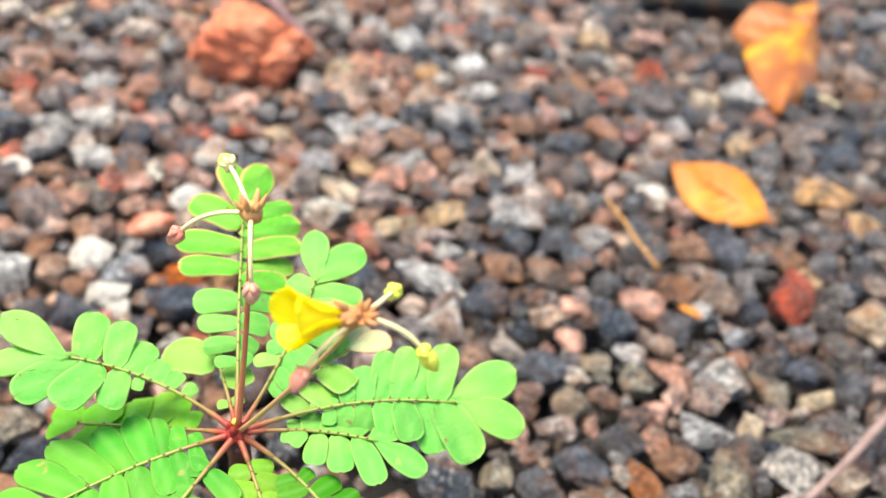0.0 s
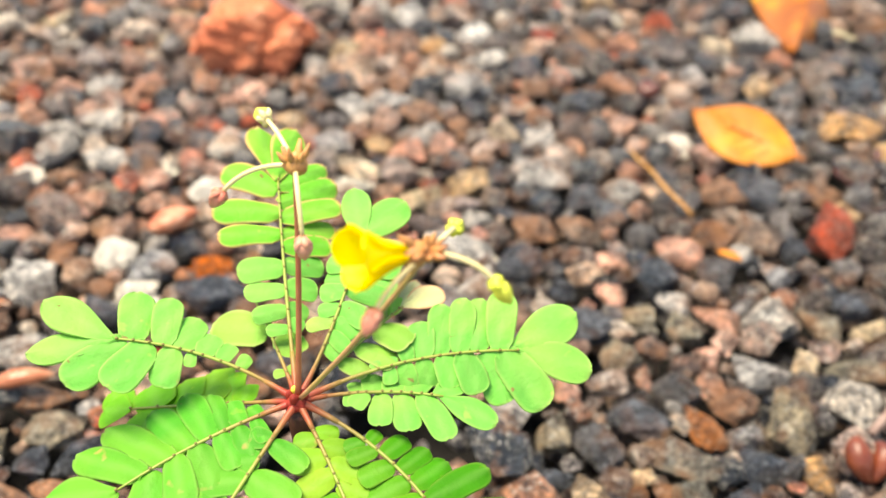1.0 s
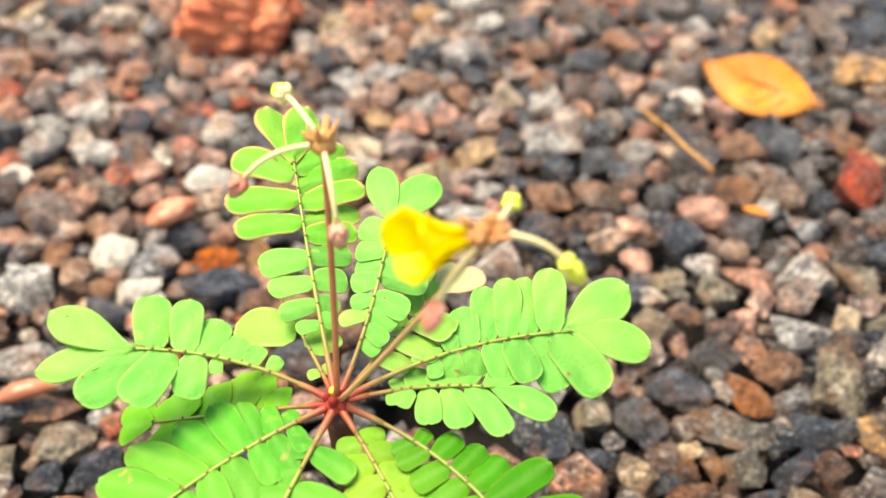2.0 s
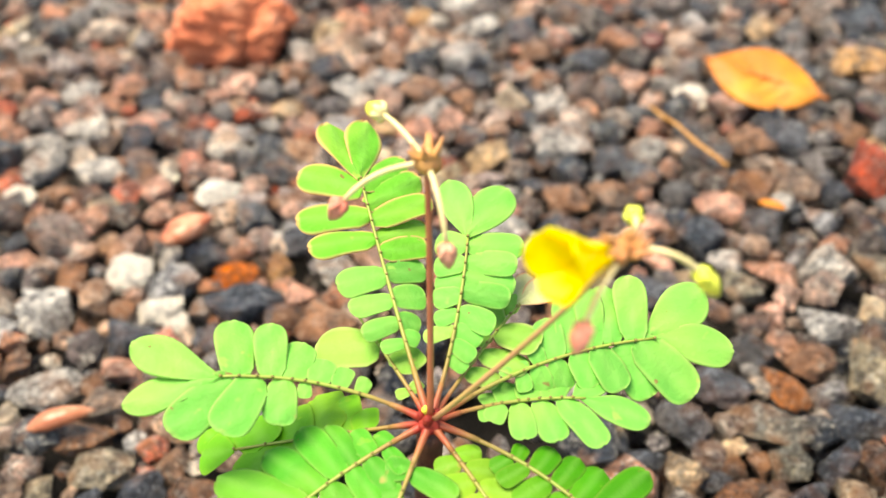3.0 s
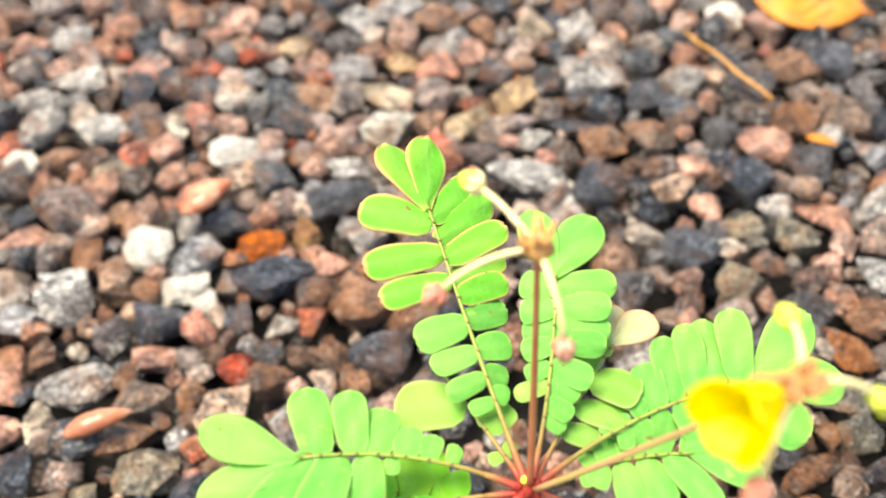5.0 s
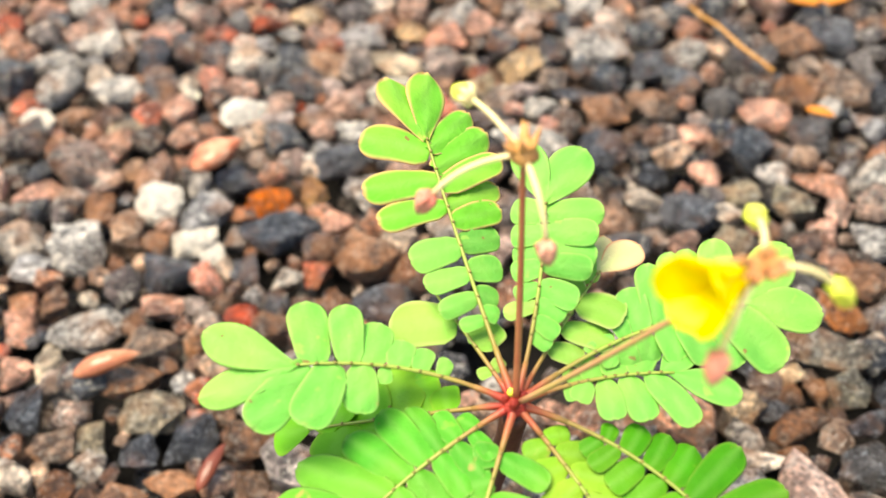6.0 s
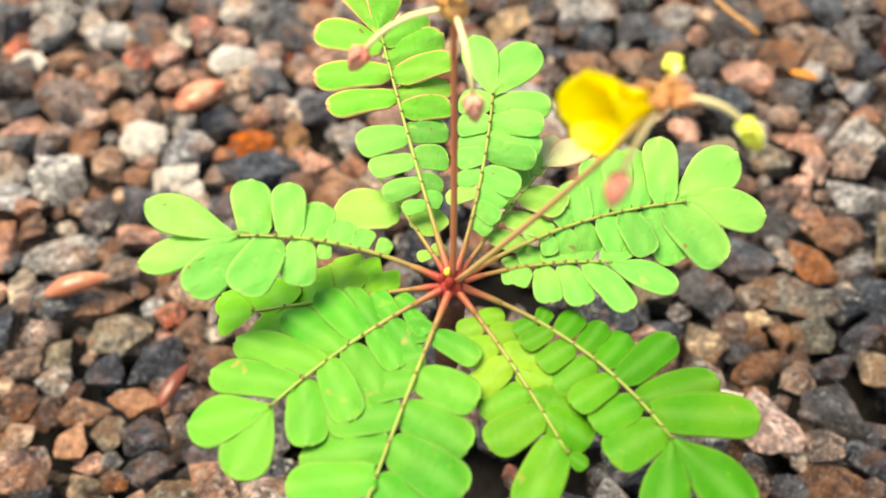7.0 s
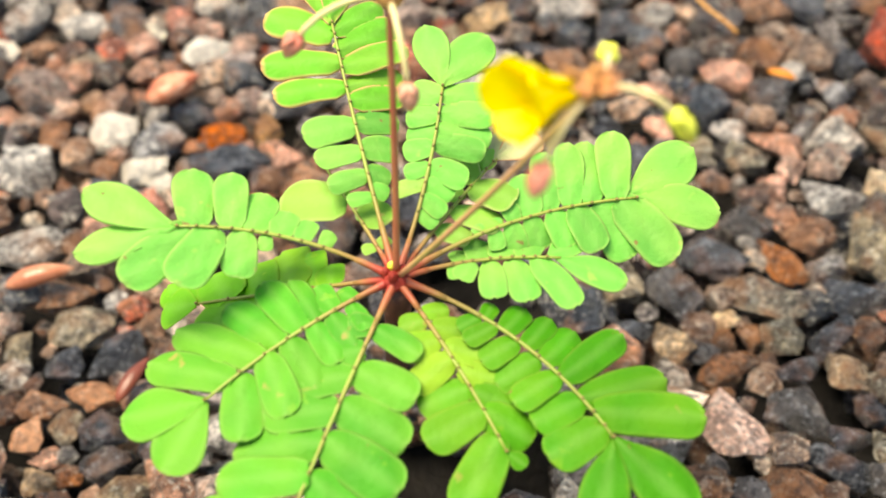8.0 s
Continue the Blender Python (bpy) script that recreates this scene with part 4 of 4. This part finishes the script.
pebble("pink", 17.6, 340.5, 10.3, 7.9, -13)
pebble("granite", 34.6, 312.5, 7.8, 13.6, 0)
pebble("red", 45.9, 298.5, 8.2, 9.4, 0)
pebble("brown", 56.1, 291.6, 15.2, 10.6, 6)
pebble("pink", 70.1, 292.4, 13.5, 9.7, -6)
pebble("pale", 25.2, 298.3, 12.5, 11.2, 0)
pebble("pale", 26.2, 281.9, 14.0, 10.3, -13)
pebble("granite", 19.1, 263.6, 15.6, 14.7, 0)
pebble("dark", 36.8, 275.3, 14.8, 13.1, -13)
pebble("pale", -11.8, 254.9, 9.5, 10.3, 0)
pebble("granite", -2.3, 255.0, 13.0, 12.3, 0)
pebble("brown", 6.7, 248.7, 11.8, 12.1, 0)
pebble("tan", -4.0, 235.2, 7.8, 7.5, 0)
pebble("tan", 28.5, 240.5, 9.5, 9.9, 26)
pebble("brown", 16.9, 244.4, 7.1, 8.1, 0)
pebble("pink", 12.5, 235.1, 8.4, 8.6, 0)
pebble("brown", 38.8, 263.8, 9.2, 10.6, 0)
pebble("tan", 66.5, 322.2, 12.6, 13.3, 0)
pebble("pink", 87.1, 330.9, 14.8, 11.2, 0)
pebble("red", 83.4, 308.7, 10.3, 9.2, 0)
pebble("dark", 85.9, 293.5, 16.4, 11.1, -20)
pebble("cream", 97.0, 290.0, 12.7, 11.0, 0)
pebble("granite", 109.7, 290.5, 16.3, 16.8, -39)
pebble("granite", 86.1, 268.8, 15.3, 12.5, -13)
pebble("dark", 110.2, 314.0, 13.5, 12.2, 0)
pebble("tan", 122.6, 306.3, 7.7, 9.7, 0)
pebble("tan", 103.6, 263.6, 10.2, 12.4, 0)
pebble("pink", 76.2, 270.4, 7.0, 7.5, 0)
pebble("dark", 101.6, 269.8, 7.0, 7.5, 0)
pebble("brown", 114.0, 270.3, 7.1, 9.7, 0)
pebble("brown", 150.8, 305.8, 15.2, 13.9, -26)
pebble("dark", 131.8, 261.9, 15.8, 12.4, 0)
pebble("pink", 114.5, 284.1, 15.7, 8.7, -20)
pebble("cream", -9.7, 224.7, 16.2, 6.5, -21)
pebble("cream", 5.5, 210.5, 13.6, 7.3, 23)
pebble("tan", 17.3, 214.7, 11.0, 10.9, 20)
pebble("brown", -1.5, 211.2, 12.8, 9.0, -13)
pebble("granite", 36.7, 218.8, 17.5, 14.0, -6)
pebble("dark", 6.1, 200.1, 15.0, 7.0, 0)
pebble("granite", 18.2, 201.8, 9.5, 6.1, 0)
pebble("pale", 13.8, 189.8, 15.6, 9.7, -23)
pebble("dark", 29.1, 204.0, 16.6, 4.4, -13)
pebble("brown", 32.3, 195.9, 11.4, 10.3, -13)
pebble("brown", 42.3, 195.7, 10.9, 13.6, 0)
pebble("dark", 45.2, 207.9, 10.5, 10.4, 0)
pebble("granite", 38.2, 235.5, 9.3, 11.7, 0)
pebble("pink", 3.1, 229.4, 12.1, 11.4, 0)
pebble("dark", 27.3, 183.8, 10.7, 10.5, 0)
pebble("dark", 35.9, 175.5, 5.9, 6.5, 0)
pebble("dark", 56.1, 192.6, 9.5, 9.9, 0)
pebble("granite", 54.7, 211.6, 10.1, 10.5, -26)
pebble("pink", 58.6, 220.8, 8.1, 8.3, 0)
pebble("white", 73.1, 233.5, 9.3, 9.0, -26)
pebble("pink", 80.5, 224.0, 13.5, 11.7, 0)
pebble("pink", 62.6, 186.6, 10.6, 13.6, -39)
pebble("dark", 88.2, 208.0, 13.7, 14.3, 0)
pebble("brown", 73.0, 193.7, 12.2, 10.3, 13)
pebble("brown", 82.5, 190.7, 10.8, 13.5, 0)
pebble("dark", 89.6, 188.5, 8.1, 11.9, 0)
pebble("brown", 103.3, 211.2, 13.0, 8.1, -13)
pebble("tan", 120.1, 239.3, 17.3, 12.7, -10)
pebble("brown", 78.7, 210.2, 15.7, 11.6, -32)
pebble("dark", 70.9, 178.4, 10.8, 11.3, 0)
pebble("red", 99.6, 191.8, 13.8, 14.6, -26)
pebble("tan", 106.9, 202.5, 8.5, 10.0, 0)
pebble("tan", 117.5, 186.5, 12.3, 11.4, 0)
pebble("tan", 128.8, 227.2, 9.3, 11.2, 26)
pebble("dark", 106.7, 163.5, 9.9, 11.1, 0)
pebble("cream", 96.8, 137.8, 8.7, 7.6, 0)
pebble("white", -44.7, 213.3, 11.4, 12.2, 0)
pebble("pink", -58.4, 216.8, 7.6, 8.9, 0)
pebble("tan", -70.1, 214.0, 11.1, 6.3, 0)
pebble("white", -62.5, 188.2, 10.9, 11.1, 0)
pebble("white", -55.9, 176.3, 12.0, 7.0, 0)
pebble("white", -51.7, 172.8, 4.9, 6.4, 0)
pebble("granite", -52.9, 183.0, 10.8, 11.8, -39)
pebble("orange", -40.4, 183.9, 10.6, 7.5, 20)
pebble("pink", -35.2, 179.4, 5.7, 5.5, 0)
pebble("dark", -38.3, 174.0, 17.3, 8.6, 6)
pebble("dark", -46.2, 191.9, 12.7, 7.9, -20)
pebble("pale", -76.6, 178.1, 12.2, 13.9, -13)
pebble("granite", -85.9, 175.9, 8.7, 8.2, 20)
pebble("dark", -59.6, 168.2, 10.6, 10.1, 0)
pebble("tan", -31.3, 185.4, 6.3, 8.9, 0)
pebble("pink", -27.4, 175.2, 6.7, 7.6, 0)
pebble("granite", -20.0, 181.0, 9.3, 11.3, 0)
pebble("dark", -23.9, 193.7, 18.4, 8.9, -10)
pebble("pale", -19.6, 202.0, 13.3, 7.4, 6)
pebble("brown", -22.4, 163.3, 11.8, 12.2, 0)
pebble("dark", -20.9, 150.8, 12.1, 11.6, 13)
pebble("brown", -34.8, 155.6, 6.2, 6.3, 0)
pebble("brown", -29.4, 154.4, 6.2, 6.5, 0)
pebble("brown", -26.5, 147.3, 7.0, 7.5, 0)
pebble("granite", -74.2, 156.4, 14.2, 9.9, -6)
pebble("brown", -80.8, 165.0, 8.5, 7.9, 13)
pebble("pink", -61.5, 160.5, 9.3, 7.0, -6)
pebble("brown", -62.3, 151.2, 10.1, 8.3, 0)
pebble("cream", -80.1, 151.6, 6.0, 7.5, 0)
pebble("brown", -54.6, 151.0, 6.0, 8.5, 0)
pebble("brown", -66.0, 144.6, 10.8, 6.8, 13)
pebble("pale", -56.7, 142.2, 4.6, 7.0, 0)
pebble("olive", -62.3, 137.2, 12.5, 9.6, 0)
pebble("dark", -82.4, 141.2, 7.8, 9.5, 0)
pebble("brown", -77.2, 133.4, 9.1, 5.8, 0)
pebble("olive", -70.8, 133.6, 9.0, 7.0, 0)
pebble("umber", -49.5, 159.0, 7.2, 5.3, 0)
pebble("dark", -45.1, 166.2, 6.4, 6.7, 0)
pebble("red", -46.6, 154.5, 6.1, 9.0, 0)
pebble("umber", -40.9, 150.6, 9.0, 7.6, 0)
pebble("pink", -86.4, 161.1, 7.2, 9.0, 0)
pebble("pink", -86.2, 151.0, 5.9, 7.7, 0)
pebble("dark", -54.8, 130.0, 10.5, 7.5, 35)
pebble("brown", -74.7, 189.9, 6.9, 12.9, 0)
pebble("pink", -87.0, 197.8, 11.8, 6.0, 0)
pebble("pink", -52.2, 202.1, 13.1, 7.3, 0)
pebble("dark", -5.5, 158.2, 9.2, 9.0, 0)
pebble("brown", 24.9, 164.0, 9.5, 10.6, 0)
pebble("rosy", 37.9, 102.2, 9.6, 13.0, 26)
pebble("umber", 40.0, 114.0, 11.7, 6.4, 13)
pebble("dark", 48.4, 104.4, 11.5, 8.0, -50)
pebble("salmon", -58.1, 123.2, 8.8, 5.0, -6)
pebble("dark", -56.0, 115.3, 8.6, 8.4, 0)
pebble("salmon", -67.4, 115.6, 7.2, 6.8, 0)
pebble("tan", -64.7, 108.3, 5.0, 6.1, 0)
pebble("olive", -51.5, 104.4, 11.5, 6.2, 10)
pebble("olive", 58.0, 110.5, 6.5, 11.0, -10)
pebble("dark", 54.2, 99.3, 7.5, 5.5, 0)
pebble("umber", 43.2, 92.2, 10.3, 7.9, -20)
pebble("umber", 30.1, 94.1, 8.7, 7.0, 0)
pebble("dark", 58.5, 117.3, 10.0, 6.0, 30)
pebble("dark", 51.2, 112.0, 9.0, 5.0, 15)
pebble("dark", 59.6, 103.2, 5.5, 7.0, 0)
pebble("dark", 50.4, 95.2, 11.0, 6.5, -50)
pebble("dark", 36.8, 92.6, 6.0, 5.0, 0)
pebble("umber", 37.2, 108.8, 6.0, 5.0, 0)
pebble("umber", 41.6, 119.9, 4.6, 4.4, 0)
pebble("dark", 37.9, 117.9, 5.0, 5.0, 0)
pebble("umber", 64.5, 116.8, 7.0, 7.0, 0)
pebble("dark", -63.6, 129.2, 8.4, 7.4, 0)
pebble("granite", -71.6, 129.0, 6.0, 6.0, 0)
pebble("olive", -61.8, 117.6, 5.6, 7.0, 0)
pebble("brown", -66.0, 121.6, 7.4, 5.6, 10)
pebble("rust", -60.4, 108.6, 5.0, 4.6, 0)
pebble("dark", -54.6, 109.4, 8.5, 5.6, 0)
pebble("brown", -49.8, 136.0, 7.0, 7.0, 0)
pebble("umber", -45.4, 128.0, 9.0, 8.0, 20)
pebble("umber", -45.6, 118.6, 8.0, 8.0, 0)
pebble("dark", -46.6, 110.6, 8.0, 7.0, 0)
pebble("umber", -71.5, 122.4, 6.5, 6.0, 0)
pebble("umber", 46.4, 119.4, 5.0, 5.0, 0)
pebble("dark", 56.2, 91.8, 7.0, 6.0, 0)
pebble("olive", 63.4, 107.2, 7.0, 7.0, 0)
pebble("olive", 59.0, 96.6, 6.0, 6.0, 0)
pebble("umber", -76.0, 124.5, 7.0, 7.0, 0)

# stones between them: larger ones first, the smaller into the gaps
X0, X1, Y0, Y1 = -0.32, 0.38, -0.06, 0.56
CELL = 0.012
cells = {}


def near(x, y):
    i, j = int(x // CELL), int(y // CELL)
    return [c for a in range(i - 2, i + 3) for b in range(j - 2, j + 3) for c in cells.get((a, b), ())]


def claim(x, y, r):
    cells.setdefault((int(x // CELL), int(y // CELL)), []).append((x, y, r))


for c in taken:
    claim(*c)
claim(-0.0415, 0.285, 0.017)
# bare soil round the plant's foot: its near-black colour stands in for the plant's shadow
BARE_SHADE = ((-0.0125, 0.1065, 0.006), (-0.0075, 0.1015, 0.006), (-0.004, 0.139, 0.006), (0.005, 0.1365, 0.006), (0.005, 0.1005, 0.006))
for c in BARE_SHADE:
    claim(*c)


def wetness(x, y):
    """Share of dark damp stones: it grows across the bed."""
    return min(0.85, max(0.05, 0.22 + 7.0 * x - 1.4 * (y - 0.16)))


spots = []
dice = random.Random(9)
for size, tries in ((0.0050, 3500), (0.0041, 8000), (0.0033, 22000), (0.0026, 40000), (0.0019, 50000), (0.0014, 36000)):
    for k in range(tries):
        x, y, r = dice.uniform(X0, X1), dice.uniform(Y0, Y1), size * dice.uniform(0.9, 1.15)
        if all((x - a) ** 2 + (y - b) ** 2 > (0.8 * (r + c)) ** 2 for a, b, c in near(x, y)):
            claim(x, y, r)
            spots.append((x, y, r))
spots.sort(key=lambda s: ((s[0] - 0.0) / 1.3) ** 2 + (s[1] - 0.165) ** 2)
room = max(0, 300 - len(taken))
for x, y, r in spots[:room]:
    damp = dice.random() < wetness(x, y)
    lay("damp" if damp else "mixed", DAMP_STONE if damp else ANY_STONE, x, y, 2 * r * dice.uniform(1.0, 1.35), 2 * r * dice.uniform(0.85, 1.1), 2 * r * dice.uniform(0.6, 0.9), dice.uniform(0, 360))

# all that lies farther off, and the stones beneath
bits = []
for bm in COARSE:
    bits.append((np.array([v.co[:] for v in bm.verts]), np.array([[v.index for v in f.verts] for f in bm.faces])))
    bm.free()
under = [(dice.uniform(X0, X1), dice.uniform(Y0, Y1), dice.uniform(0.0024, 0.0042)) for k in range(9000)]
under = [u for u in under if all(math.hypot(u[0] - c[0], u[1] - c[1]) > 0.009 for c in BARE_SHADE)]
# the bed goes on around, thinner towards its ragged rim
around, step = [], 0.0085
for i in range(-82, 83):
    for j in range(-82, 83):
        x, y = i * step + dice.uniform(-0.002, 0.002), 0.25 + j * step + dice.uniform(-0.002, 0.002)
        if not (X0 < x < X1 and Y0 < y < Y1) and math.hypot(x, y - 0.25) < 0.62 + 0.06 * noise.noise(Vector((x * 6, y * 6, 1))):
            around.append((x, y, dice.uniform(0.0032, 0.0052)))
vs, fs, total, wet_or_shade_faces = [], [], 0, []
for n, (x, y, r) in enumerate(spots[room:] + around + under):
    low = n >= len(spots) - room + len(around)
    p, q = bits[dice.randrange(len(bits))]
    m = np.array(Euler((dice.uniform(-0.4, 0.4), dice.uniform(-0.4, 0.4), dice.uniform(0, 6.28))).to_matrix())
    s = np.array([r * dice.uniform(1.0, 1.4), r * dice.uniform(0.85, 1.1), r * dice.uniform(0.6, 0.9)]) * 1.1
    vs.append((p * s) @ m.T + [x, y, dice.uniform(-0.0085, -0.0052) if low else s[2] * 0.68 + dice.uniform(-0.0006, 0.0012)])
    fs.append(q + total)
    total += len(p)
    # every stone beneath takes the dark mix, which paints shade into the gaps
    wet_or_shade_faces += [int(low or dice.random() < wetness(x, y))] * len(q)
vs, fs = np.concatenate(vs), np.concatenate(fs)
me = bpy.data.meshes.new("gravel")
me.from_pydata(vs.tolist(), [], fs.tolist())
me.shade_flat()
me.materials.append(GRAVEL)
me.materials.append(DAMP_SHADE_GRAVEL)
me.polygons.foreach_set("material_index", wet_or_shade_faces)
gravel = new("gravel", me)
gravel.parent = ground
tagged(gravel, "mixed grey, brown and pink crushed gravel", kind="stuff")
for bm in SHAPES:
    bm.free()
